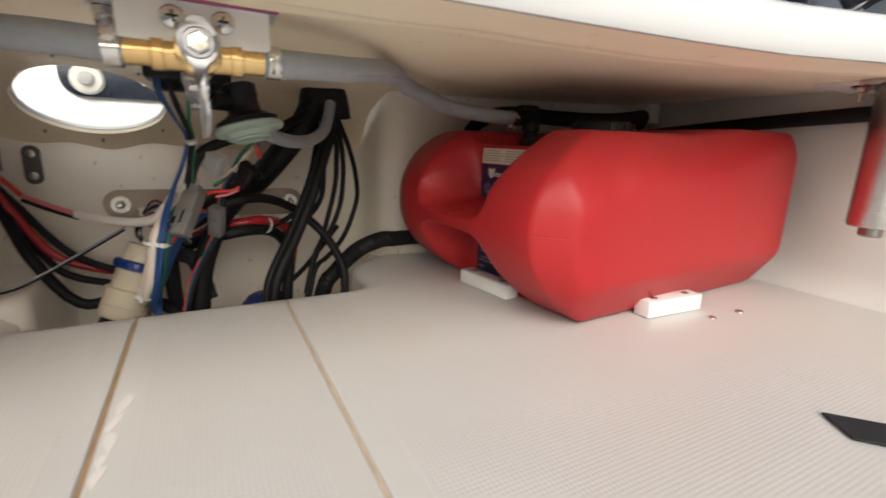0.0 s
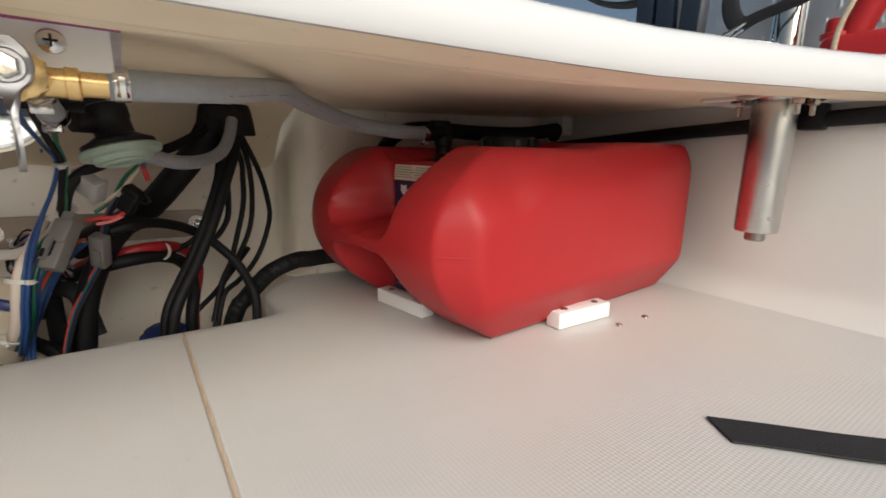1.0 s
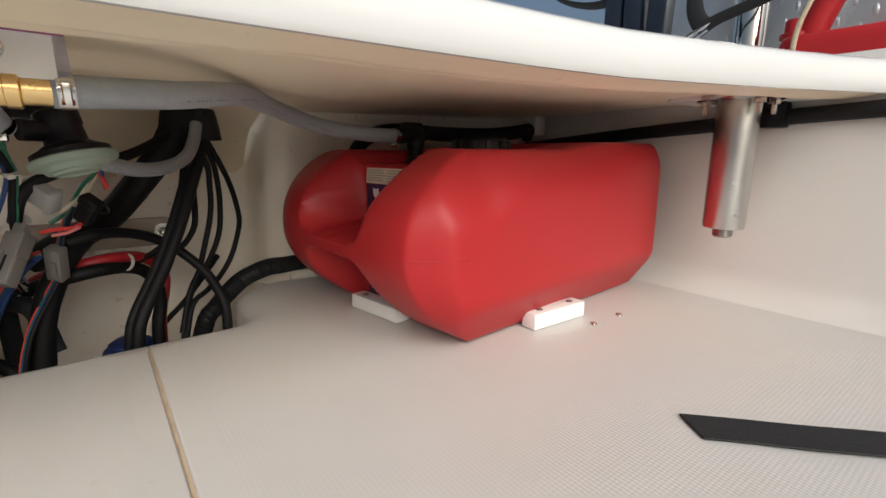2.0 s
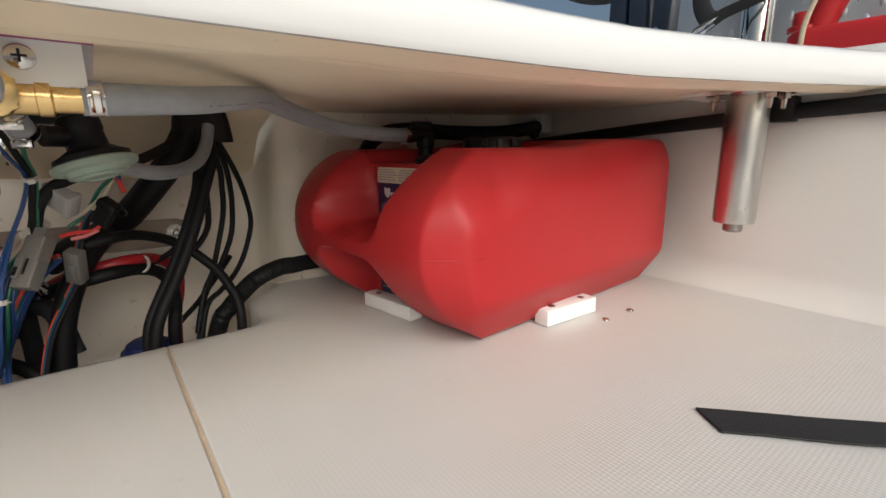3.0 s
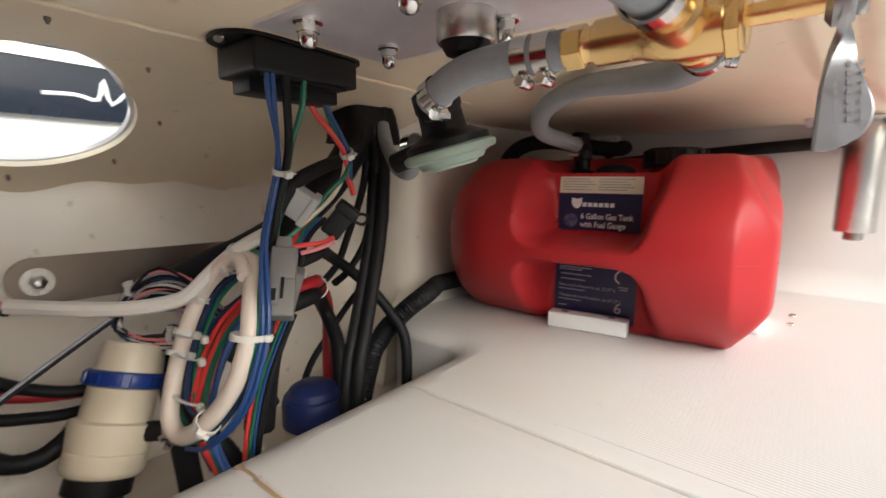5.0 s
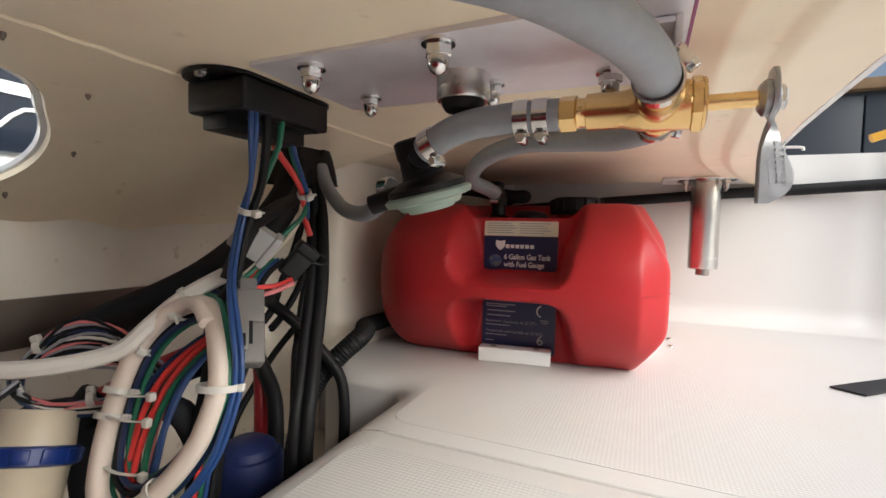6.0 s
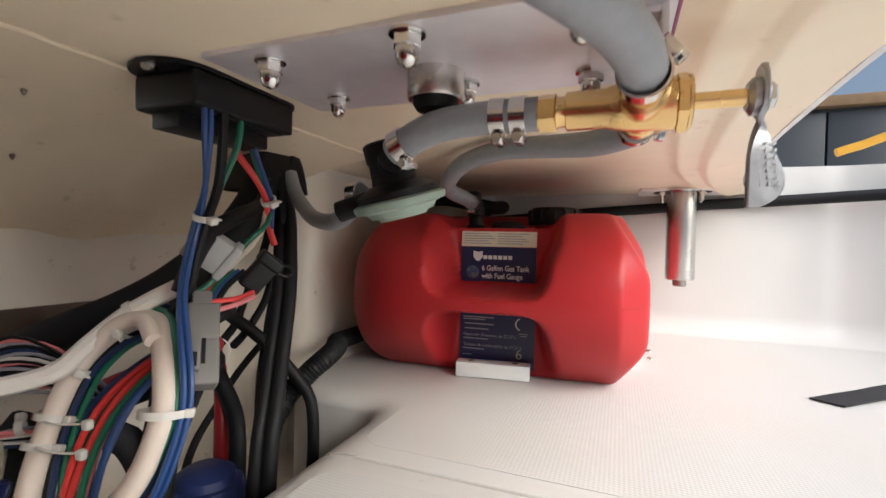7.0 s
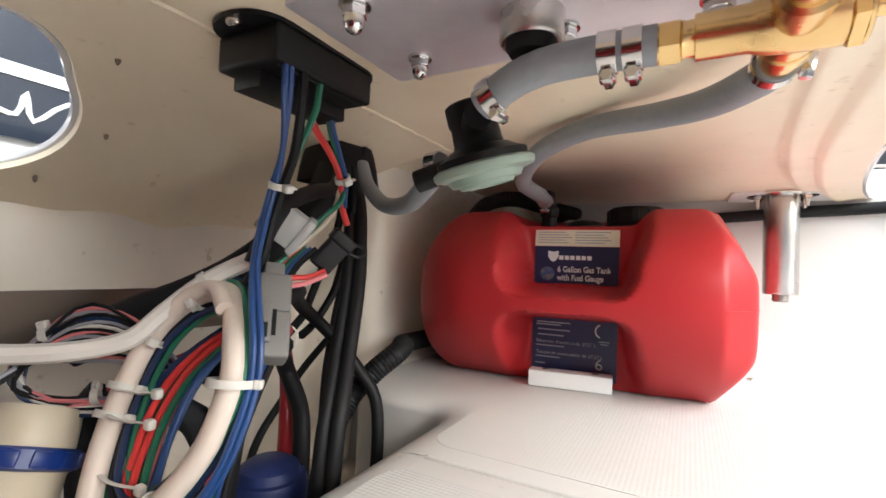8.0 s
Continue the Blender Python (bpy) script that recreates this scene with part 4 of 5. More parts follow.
star = [W(0.072, 0.828, 0.2468), W(0.068, 0.85, 0.248), W(0.045, 0.895, 0.252), W(0.012, 0.93, 0.2585), W(-0.045, 0.967, 0.265), W(-0.10, 1.012, 0.259), W(-0.138, 1.08, 0.245), W(-0.135, 1.143, 0.237), W(-0.143, 1.2, 0.236)]
fuel_hose(star, HR, "grey rubber fuel hose to the red tank")
port = [W(0.072, 0.752, 0.2475), W(0.066, 0.722, 0.25), W(0.053, 0.69, 0.252), W(0.028, 0.655, 0.255), W(-0.02, 0.618, 0.257), W(-0.07, 0.575, 0.258), W(-0.12, 0.51, 0.255), W(-0.15, 0.43, 0.248), W(-0.16, 0.34, 0.235)]
fuel_hose(port, HR, "thick grey rubber fuel hose leading to the far side")
mid = [W(0.022, 0.79, 0.2468), W(-0.005, 0.7885, 0.2465), W(-0.03, 0.786, 0.2440), W(-0.048, 0.7872, 0.2385), W(-0.0635, 0.791, 0.2310)]
fuel_hose(mid, 0.0090, "short grey rubber hose between valve and regulator")
hose_clamp(W(0.012, 0.79, 0.2468), W(0.05, 0.79, 0.2468), 0.0090)
hose_clamp(W(0.001, 0.789, 0.2466), W(0.04, 0.79, 0.2468), 0.0090)
hose_clamp(W(-0.0575, 0.789, 0.2345), W(-0.042, 0.7865, 0.2410), 0.0090)
hose_clamp(W(0.071, 0.835, 0.2475), W(0.072, 0.80, 0.2468), HR, 80)
hose_clamp(W(0.071, 0.745, 0.2465), W(0.072, 0.78, 0.247), HR, -130)
hose_clamp(W(-0.142, 1.19, 0.236), W(-0.136, 1.15, 0.237), HR)

# demand regulator: black elbow on a pale green disc
root = thing("fuel_regulator", "black plastic regulator with a pale green diaphragm cover", "regulator", pose(0.1655, 0.818, 0.205, 8, -14, 0))
part("disc", lathe(bmesh.new(), [(0.012, -0.009), (0.022, -0.008), (0.0245, -0.004), (0.0315, -0.0025), (0.0325, 0), (0.0325, 0.002), (0.030, 0.0035)], segs=40), SEAGREEN, root)
part("ribbed_ring", lathe(bmesh.new(), [(0.015, -0.0085), (0.0165, -0.0105), (0.018, -0.0085)], segs=30, closed=False), SEAGREEN, root)
part("body", lathe(bmesh.new(), [(0.029, 0.0035), (0.029, 0.008), (0.023, 0.011), (0.0185, 0.014)], segs=32), BLACK, root)
part("elbow", lathe(bmesh.new(), [(0.0165, 0.012), (0.0155, 0.018), (0.0150, 0.028), (0.0162, 0.030), (0.0162, 0.041), (0.0142, 0.0425), (0.0001, 0.0427)], segs=26), BLACK, root)
part("inlet", lathe(bmesh.new(), [(0.0085, 0.0), (0.0085, 0.024)], pose(0, -0.006, 0.026) @ along((0, 0, 0), (0.25, -1, 0.1)), 16), BLACK, root)
part("outlet", lathe(bmesh.new(), [(0.0075, 0.0), (0.0075, 0.03)], pose(-0.015, 0, 0.006) @ along((0, 0, 0), (-1, 0.12, -0.1)), 16), BLACK, root)
side = [(0.135, 0.825, 0.2115), (0.122, 0.850, 0.203), (0.10, 0.888, 0.1945), (0.078, 0.921, 0.194), (0.055, 0.95, 0.199), (0.037, 0.973, 0.209), (0.018, 0.992, 0.228), (0.007, 1.003, 0.25)]
fuel_hose(side, 0.0078, "grey rubber hose from regulator to the transom")
hose_clamp(Vector((0.131, 0.83, 0.211)), Vector((0.15, 0.822, 0.213)), 0.0078)

# quick connector on the tank and black vent hoses behind it
root = thing("fuel_connector", "black quick connector on the tank's outlet", "connector")
part("coupler", sweep(bmesh.new(), [W(-0.143, 1.19, 0.236), W(-0.146, 1.215, 0.238), W(-0.15, 1.24, 0.236)], 0.0115, 14), BLACK, root)
part("latch", box(bmesh.new(), (0.016, 0.03, 0.012), (0, 0, 0), 0.003), BLACK, root, matrix=place(-0.148, 1.222, 0.25))
bm = sweep(bmesh.new(), [W(-0.255, 1.17, 0.19), W(-0.235, 1.19, 0.232), W(-0.2, 1.22, 0.246), W(-0.17, 1.3, 0.242), W(-0.15, 1.38, 0.242), W(-0.16, 1.46, 0.250), W(-0.19, 1.52, 0.256), W(-0.225, 1.555, 0.246)], 0.0105, 12, ridges=(0.005, 0.0014))
tagged(part("vent_hose", bm, RUBBER, None), "black corrugated vent hose behind the tank", "hose")

# ---------------- terminal block and harness ----------------
root = thing("terminal_block", "black plastic terminal block under the deck", "terminal block", place(-0.1905, 0.781, 0.2795))
bm = slab(bmesh.new(), round_rect(0.053, 0.112, 0.022, 6), -0.0034, 0.0, 0.001)
part("flange", bm, BLACK, root)
part("housing", box(bmesh.new(), (0.0515, 0.084, 0.0215), (0, 0.0, -0.0141), 0.0028, segs=3), BLACK, root)
part("lower_housing", box(bmesh.new(), (0.024, 0.074, 0.0115), (-0.0075, 0.002, -0.0290), 0.0012), BLACK, root)
for x, y in ((-0.014, 0.0), (0.002, 0.0)):
    part("housing_rib", box(bmesh.new(), (0.002, 0.07, 0.0018), (x + 0.018, y, -0.0255), 0.0004), BLACK, root)
for y in (-0.0505, 0.0505):
    part("screw", lathe(bmesh.new(), [(0.0048, -0.0034), (0.0045, -0.005), (0.003, -0.0062), (0.0001, -0.0065)], segs=14), STEEL, root, matrix=pose(0, y, 0))


def wire(points, r, mat, label, name="wire", group="harness wires", segs=8, cat="wire"):
    return tagged(part(name, sweep(bmesh.new(), points, r, segs, step=0.008), mat, None), label, cat, group)


def zip_tie(p, q, r, turn=0.0, group="zip ties"):
    root = thing("zip_tie", "white nylon zip tie round the wires", "zip tie", along(p, q) @ pose(0, 0, 0, 0, 0, turn), group)
    part("band", lathe(bmesh.new(), [(r, -0.0022), (r + 0.0012, -0.0022), (r + 0.0012, 0.0022), (r, 0.0022)], segs=20, closed=False), NYLON, root)
    part("head", box(bmesh.new(), (0.0054, 0.0068, 0.0054), (r + 0.0026, 0, 0), 0.0016, segs=3), NYLON, root)
    part("tail", box(bmesh.new(), (0.0034, 0.0038, 0.0012), (r + 0.0026, 0.0048, 0), 0.0003), NYLON, root)


DROP = [(0.042, 0.766, 0.115), (0.0495, 0.758, 0.095), (0.051, 0.754, 0.075), (0.046, 0.750, 0.05), (0.036, 0.749, 0.026), (0.018, 0.748, 0.002), (-0.006, 0.748, -0.018), (-0.03, 0.752, -0.026)]
for k, (x, y, r, mat, tone) in enumerate(((0.056, 0.765, 0.0019, BLUE, "blue"), (0.0575, 0.7685, 0.0019, BLUE, "blue"))):
    wire([(x, y, 0.259), (x - 0.001, y + 0.002, 0.24), (0.044, 0.786, 0.212), (0.0300 + 0.0026 * k, 0.7985, 0.192), (0.0275 + 0.003 * k, 0.792, 0.165), (0.0315 + 0.003 * k, 0.780, 0.14)] + [(px + 0.0026 * k, py + 0.003 * k, pz) for px, py, pz in DROP[:8 - k]], r, mat, tone + " wire running from the terminal block down the loop")
wire([(0.060, 0.778, 0.259), (0.059, 0.780, 0.24), (0.049, 0.792, 0.212), (0.0365, 0.8015, 0.192), (0.030, 0.799, 0.165), (0.027, 0.797, 0.144), (0.012, 0.80, 0.125)], 0.0031, RUBBER, "ribbed black wire from the terminal block")
wire([(0.063, 0.794, 0.259), (0.060, 0.795, 0.238), (0.048, 0.797, 0.213), (0.0355, 0.8045, 0.192), (0.029, 0.803, 0.168), (0.026, 0.80, 0.14)], 0.0022, GREEN, "green wire from the terminal block")
wire([(0.036, 0.833, 0.252), (0.037, 0.838, 0.241), (0.043, 0.855, 0.224), (0.0445, 0.8695, 0.209), (0.0445, 0.873, 0.19), (0.049, 0.876, 0.172)], 0.0027, REDWIRE, "red wire from the terminal block")
wire([(0.053, 0.832, 0.259), (0.051, 0.838, 0.242), (0.049, 0.857, 0.224), (0.0475, 0.8715, 0.209), (0.047, 0.874, 0.186)], 0.0021, BLUE, "blue wire from the terminal block")
wire([(0.047, 0.834, 0.259), (0.048, 0.842, 0.238), (0.047, 0.860, 0.222), (0.0455, 0.8745, 0.209), (0.046, 0.868, 0.19), (0.036, 0.856, 0.175), (0.018, 0.845, 0.148), (0.01, 0.83, 0.135)], 0.0022, GREEN, "green wire looping to the connector")
wire([(0.043, 0.872, 0.20), (0.042, 0.868, 0.186), (0.036, 0.860, 0.17), (0.028, 0.85, 0.158), (0.02, 0.838, 0.147)], 0.0022, BEIGE, "thin tan wire beside the green one")
zip_tie((0.0330, 0.8015, 0.192), (0.0395, 0.795, 0.212), 0.0057, -60)
zip_tie((0.0455, 0.8715, 0.209), (0.0455, 0.860, 0.223), 0.0053, -40)

# grey connector, pale connector and fuse holder on the harness
root = thing("wire_connector", "grey plastic multi-pin wire connector", "connector", along((0.046, 0.777, 0.088), (0.031, 0.804, 0.137)) @ pose(0, 0, 0, 0, 0, 190))
part("shell", box(bmesh.new(), (0.0225, 0.016, 0.030), (0, 0, 0.010), 0.0022, segs=3), GREYPLASTIC, root)
part("collar", box(bmesh.new(), (0.0195, 0.0175, 0.026), (0.001, 0, 0.037), 0.002, segs=3), GREYPLASTIC, root)
part("neck", box(bmesh.new(), (0.012, 0.011, 0.012), (0, 0, 0.054), 0.0015), GREYPLASTIC, root)
part("latch", box(bmesh.new(), (0.007, 0.004, 0.026), (-0.004, -0.009, 0.016), 0.001), GREYPLASTIC, root)
part("latch_slot", box(bmesh.new(), (0.0034, 0.0012, 0.009), (-0.004, -0.0112, 0.010)), BLACK, root)
part("latch_slot", box(bmesh.new(), (0.0024, 0.0012, 0.02), (0.0015, -0.0078, 0.018)), BLACK, root)
root = thing("wire_connector", "grey plastic wire connector tied behind the loop", "connector", pose(0.011, 0.830, 0.090, 18, 16, 40))
part("shell", box(bmesh.new(), (0.017, 0.014, 0.042), (0, 0, 0), 0.002), GREYPLASTIC, root)
part("latch", box(bmesh.new(), (0.007, 0.004, 0.018), (0.002, -0.0085, -0.003), 0.001), GREYPLASTIC, root)
for dx, mat, tone in ((-0.005, REDWIRE, "red"), (0.0, GREEN, "green"), (0.004, BLUE, "blue"), (0.008, RUBBER, "black")):
    wire([(0.011 + dx, 0.835, 0.110), (0.012 + dx, 0.840, 0.126), (0.018 + dx, 0.844, 0.14), (0.03 + dx, 0.848, 0.152)], 0.0024, mat, tone + " wire between the two connectors")
    wire([(0.011 + dx, 0.826, 0.070), (0.008 + dx, 0.812, 0.045), (0.006 + dx, 0.797, 0.015), (0.004 + dx, 0.785, -0.03), (0.002 + dx, 0.78, -0.08)], 0.0025, mat, tone + " wire running down behind the loop")
root = thing("wire_connector", "pale grey plastic connector shell in the harness", "connector", pose(0.026, 0.824, 0.168, 20, 35, 35))
part("shell", box(bmesh.new(), (0.034, 0.014, 0.026), (0, 0, 0), 0.0025), PALEGREY, root)
part("rim", box(bmesh.new(), (0.006, 0.017, 0.029), (0.013, 0, 0), 0.0015), PALEGREY, root)
root = thing("fuse_holder", "black rubber in-line fuse holder with a cap strap", "fuse holder", pose(0.047, 0.855, 0.150, 12, 38, 40))
part("housing", box(bmesh.new(), (0.018, 0.012, 0.031), (0, 0, 0), 0.003, segs=3), BLACK, root)
part("cap", box(bmesh.new(), (0.0205, 0.0145, 0.010), (0, 0, 0.012), 0.0025, segs=3), BLACK, root)
part("strap_loop", sweep(bmesh.new(), [(0.008, 0, 0.014), (0.014, 0, 0.018), (0.019, 0, 0.016), (0.018, 0, 0.010), (0.013, 0, 0.008), (0.008, 0, 0.006)], 0.0015, 6), BLACK, root)
wire([(0.046, 0.848, 0.136), (0.036, 0.842, 0.131), (0.026, 0.83, 0.130), (0.016, 0.82, 0.127)], 0.0021, REDWIRE, "short red wire into the fuse holder")
wire([(0.048, 0.846, 0.133), (0.037, 0.838, 0.127), (0.028, 0.826, 0.124)], 0.0019, PINK, "short pink wire into the fuse holder")

# cream loom: a long tail and a tied loop
tail = [(-0.225, 0.655, 0.108), (-0.19, 0.68, 0.097), (-0.15, 0.705, 0.088), (-0.11, 0.73, 0.084), (-0.083, 0.747, 0.083), (-0.062, 0.764, 0.085), (-0.046, 0.775, 0.091), (-0.034, 0.783, 0.105), (-0.02, 0.793, 0.121), (-0.006, 0.80, 0.132), (0.008, 0.812, 0.142)]
wire(tail[2:], 0.0060, SHEATH, "white sheathed cable tail", "sheathed_cable", cat="cable")
wire([tail[0], tail[1], tail[2]], 0.0034, PINK, "pink wire entering the white sheath")
wire([(-0.225, 0.655, 0.102), (-0.19, 0.68, 0.091), (-0.15, 0.705, 0.083)], 0.003, RUBBER, "black wire entering the white sheath")
loop = [(0.012, 0.790, 0.117), (0.024, 0.776, 0.108), (0.036, 0.761, 0.095), (0.0415, 0.753, 0.078), (0.037, 0.750, 0.058), (0.028, 0.749, 0.038), (0.010, 0.747, 0.014), (-0.012, 0.746, -0.005), (-0.032, 0.748, -0.013), (-0.046, 0.752, -0.004), (-0.051, 0.760, 0.018), (-0.052, 0.769, 0.042), (-0.050, 0.778, 0.066), (-0.044, 0.787, 0.090), (-0.031, 0.793, 0.108), (-0.015, 0.797, 0.119), (0.0, 0.796, 0.121)]
lm = thing("wire_loom", "tied loop of cream sheathed cable", "wire loom")
part("outer_loop", sweep(bmesh.new(), loop, 0.0068, 16, loop=True), LOOM, lm)
part("overlap_wrap", sweep(bmesh.new(), [(-0.036, 0.785, 0.098), (-0.022, 0.787, 0.115), (-0.006, 0.787, 0.123), (0.008, 0.781, 0.122), (0.02, 0.772, 0.113)], 0.0052, 12), LOOM, lm)
inner = [Vector(p) for p in loop]
mid_c = sum(inner, Vector()) / len(inner)
tones = [(GREEN, 1.10, 0.003, "green"), (NAVYWIRE, 1.12, 0.009, "navy"), (GREEN, 1.05, 0.012, "green"), (NAVYWIRE, 0.90, 0.010, "navy"), (RUBBER, 0.86, 0.006, "black"), (BLUE, 0.84, 0.014, "blue"), (NAVYWIRE, 0.81, 0.006, "navy"), (GREEN, 0.78, 0.011, "green")]
for k, (mat, sc, back, tone) in enumerate(tones):
    push = Vector((0.25, 0.95, 0)) * back
    pts = [mid_c + (p - mid_c) * sc + push + Vector((0.0007 * math.sin(0.9 * i + k), 0, 0.0007 * math.cos(0.7 * i + k))) for i, p in enumerate(inner)]
    part("coiled_wire", sweep(bmesh.new(), pts, 0.0021, 8, loop=True, step=0.008), mat, lm, tone + " coiled wire")
limb = [(-0.004, 0.748, -0.040), (-0.026, 0.752, -0.018), (-0.041, 0.758, 0.004), (-0.044, 0.767, 0.026), (-0.041, 0.776, 0.048), (-0.031, 0.786, 0.070), (-0.012, 0.797, 0.090), (0.012, 0.806, 0.106)]
for k, (mat, tone) in enumerate(((NAVYWIRE, "navy"), (REDWIRE, "red"), (REDWIRE, "red"), (GREEN, "green"), (REDWIRE, "red"), (PINK, "pink"), (GREEN, "green"), (BLUE, "blue"), (BLUE, "blue"))):
    pts = []
    for i, p in enumerate(limb):
        out = (0.0037 * k - 0.002 + 0.0012 * math.sin(1.3 * i + 2.1 * k)) * (1 - 0.5 * smooth01(i, 3, 7))
        pts.append(Vector(p) + Vector((0.98, -0.17, -0.30)) * out + Vector((0.25, 0.95, 0)) * (0.006 + 0.004 * (k % 2)))
    part("coiled_wire", sweep(bmesh.new(), pts, 0.0023, 8, step=0.008), mat, lm, tone + " coiled wire")
for p, q, r in (((-0.052, 0.7685, 0.044), (-0.0515, 0.772, 0.052), 0.0084), ((-0.0505, 0.775, 0.060), (-0.0495, 0.779, 0.070), 0.0084), ((0.0405, 0.753, 0.076), (0.0405, 0.7545, 0.084), 0.0115), ((-0.018, 0.796, 0.1175), (-0.010, 0.797, 0.120), 0.0088), ((-0.044, 0.786, 0.09), (-0.038, 0.79, 0.10), 0.0084), ((-0.014, 0.797, 0.126), (-0.008, 0.80, 0.131), 0.0066), ((0.004, 0.745, 0.007), (0.012, 0.746, 0.015), 0.0086)):
    zip_tie(p, q, r, 200)
for k, z in enumerate((0.061, 0.046, 0.012)):
    root = thing("zip_tie", "white nylon zip tie across the coiled wires", "zip tie", pose(-0.032, 0.770 - 0.004 * k, z, 0, 5 * k - 3, -12), "zip ties")
    part("band", sweep(bmesh.new(), [(-0.019, -0.004, 0), (-0.008, -0.009, 0.001), (0.004, -0.0085, 0.001), (0.016, -0.002, 0)], 0.0021, 8, flat=0.32), NYLON, root)
    part("head", box(bmesh.new(), (0.0058, 0.005, 0.0062), (0.0175, -0.003, 0), 0.0016, segs=3), NYLON, root)

# bundle of thin wires behind the loop
random.seed(4)
for k in range(17):
    mat, tone = ((GREYWIRE, "grey"), (PINK, "pink"), (RUBBER, "black"), (NYLON, "white"), (GREYWIRE, "lilac grey"), (NAVYWIRE, "navy"), (RUBBER, "black"))[k % 7]
    j = lambda s: random.uniform(-s, s)
    pts = [(-0.04 + j(.004), 0.81 + j(.004), 0.058 + j(.006)), (-0.07 + j(.004), 0.795 + j(.004), 0.070 + 0.0019 * k), (-0.10 + j(.003), 0.782, 0.070 + 0.0022 * k), (-0.128 + j(.004), 0.768 + j(.004), 0.066 + j(.006)), (-0.115, 0.772, 0.046 + j(.004)), (-0.08 + j(.005), 0.788, 0.040 + j(.006)), (-0.05, 0.805, 0.045 + j(.004))]
    wire(pts, 0.0013, mat, "thin " + tone + " signal wire in a folded bundle", "signal_wire", "thin signal wires", 6)
zip_tie((-0.115, 0.775, 0.088), (-0.1, 0.782, 0.092), 0.004, 90)
zip_tie((-0.083, 0.785, 0.048), (-0.07, 0.793, 0.05), 0.004, 60)

# ---------------- cable hood and heavy cables ----------------
root = thing("cable_hood", "black plastic cable hood on the transom cove", "cable hood", place(-0.313, 0.958, 0.2755, 82))
bm = bmesh.new()
rows = []
for w, h, r, z in ((0.078, 0.064, 0.012, -0.046), (0.077, 0.063, 0.012, -0.0445), (0.074, 0.060, 0.012, -0.030), (0.069, 0.056, 0.013, -0.014), (0.064, 0.052, 0.014, -0.0045), (0.056, 0.044, 0.013, 0.0)):
    rows.append([bm.verts.new((x, y, z)) for x, y in round_rect(w, h, r, 5)])
n = len(rows[0])
for a, b in zip(rows, rows[1:]):
    for k in range(n):
        bm.faces.new((a[k], a[(k + 1) % n], b[(k + 1) % n], b[k]))
bm.faces.new(rows[-1])
part("hood", bm, BLACK, root)
for y in (-0.028, 0.028):
    part("side_rib", box(bmesh.new(), (0.006, 0.004, 0.05), (0, 0, 0), 0.001), BLACK, root, matrix=pose(0.012, y * 0.95, -0.020))
part("flange", slab(bmesh.new(), round_rect(0.07, 0.06, 0.02, 5), -0.004, 0.0), BLACK, root, matrix=pose(0, 0.006, 0.002))
cable = lambda pts, r, label, mat=RUBBER: wire(pts, r, mat, label, "cable", "heavy cables", 10, "cable")
cable([(-0.015, 0.988, 0.25), (-0.018, 0.965, 0.21), (-0.035, 0.938, 0.17), (-0.072, 0.918, 0.132), (-0.112, 0.900, 0.106), (-0.154, 0.878, 0.085), (-0.19, 0.85, 0.06)], 0.0185, "thick black taped cable bundle along the transom")
THICK = [(0.0, 1.0, 0.25), (0.004, 1.006, 0.213), (0.012, 0.994, 0.189), (0.018, 0.981, 0.164), (0.024, 0.968, 0.138), (0.028, 0.955, 0.112), (0.031, 0.941, 0.086), (0.034, 0.926, 0.06), (0.038, 0.911, 0.038), (0.041, 0.897, 0.016), (0.042, 0.888, -0.01), (0.042, 0.88, -0.08)]
cable(THICK, 0.0075, "thick black cable hanging from the hood")
cable([(x - 0.010, y - 0.006, z) for x, y, z in THICK], 0.0058, "black cable hanging close beside the thick one")
cable([(-0.008, 0.985, 0.245), (-0.007, 0.987, 0.20), (-0.014, 0.983, 0.16), (-0.024, 0.979, 0.13), (-0.031, 0.974, 0.105), (-0.031, 0.961, 0.088), (-0.034, 0.945, 0.075), (-0.03, 0.92, 0.068)], 0.0042, "ribbed black cable curving into the battery cables")
cable([(0.002, 0.99, 0.245), (0.004, 0.991, 0.198), (0.001, 0.993, 0.18), (-0.003, 0.994, 0.155), (-0.010, 0.997, 0.132), (-0.017, 0.997, 0.108), (-0.025, 0.988, 0.087), (-0.028, 0.972, 0.074), (-0.024, 0.945, 0.069)], 0.0042, "black cable curving into the battery cables")
cable([(0.004, 1.008, 0.245), (-0.006, 1.036, 0.20), (-0.018, 1.056, 0.167), (-0.026, 1.068, 0.136), (-0.036, 1.077, 0.104), (-0.042, 1.072, 0.073), (-0.044, 1.060, 0.044), (-0.036, 1.036, 0.021), (-0.024, 1.008, 0.007), (-0.010, 0.979, -0.005), (-0.004, 0.96, -0.06)], 0.0040, "black cable bowing far away from the hood")
cable([(0.002, 1.005, 0.245), (-0.012, 1.030, 0.20), (-0.019, 1.039, 0.162), (-0.025, 1.042, 0.132), (-0.030, 1.041, 0.10), (-0.031, 1.033, 0.075), (-0.026, 1.016, 0.05), (-0.022, 0.999, 0.03), (-0.014, 0.979, 0.008), (-0.006, 0.96, -0.05)], 0.0040, "black cable bowing away from the hood")
cable([(-0.002, 1.0, 0.245), (-0.010, 1.021, 0.193), (-0.011, 1.022, 0.169), (-0.016, 1.024, 0.141), (-0.019, 1.021, 0.114), (-0.02, 1.014, 0.089), (-0.02, 1.006, 0.064), (-0.02, 0.997, 0.038), (-0.012, 0.978, 0.014), (-0.004, 0.958, -0.04)], 0.0040, "black cable hanging straight from the hood")
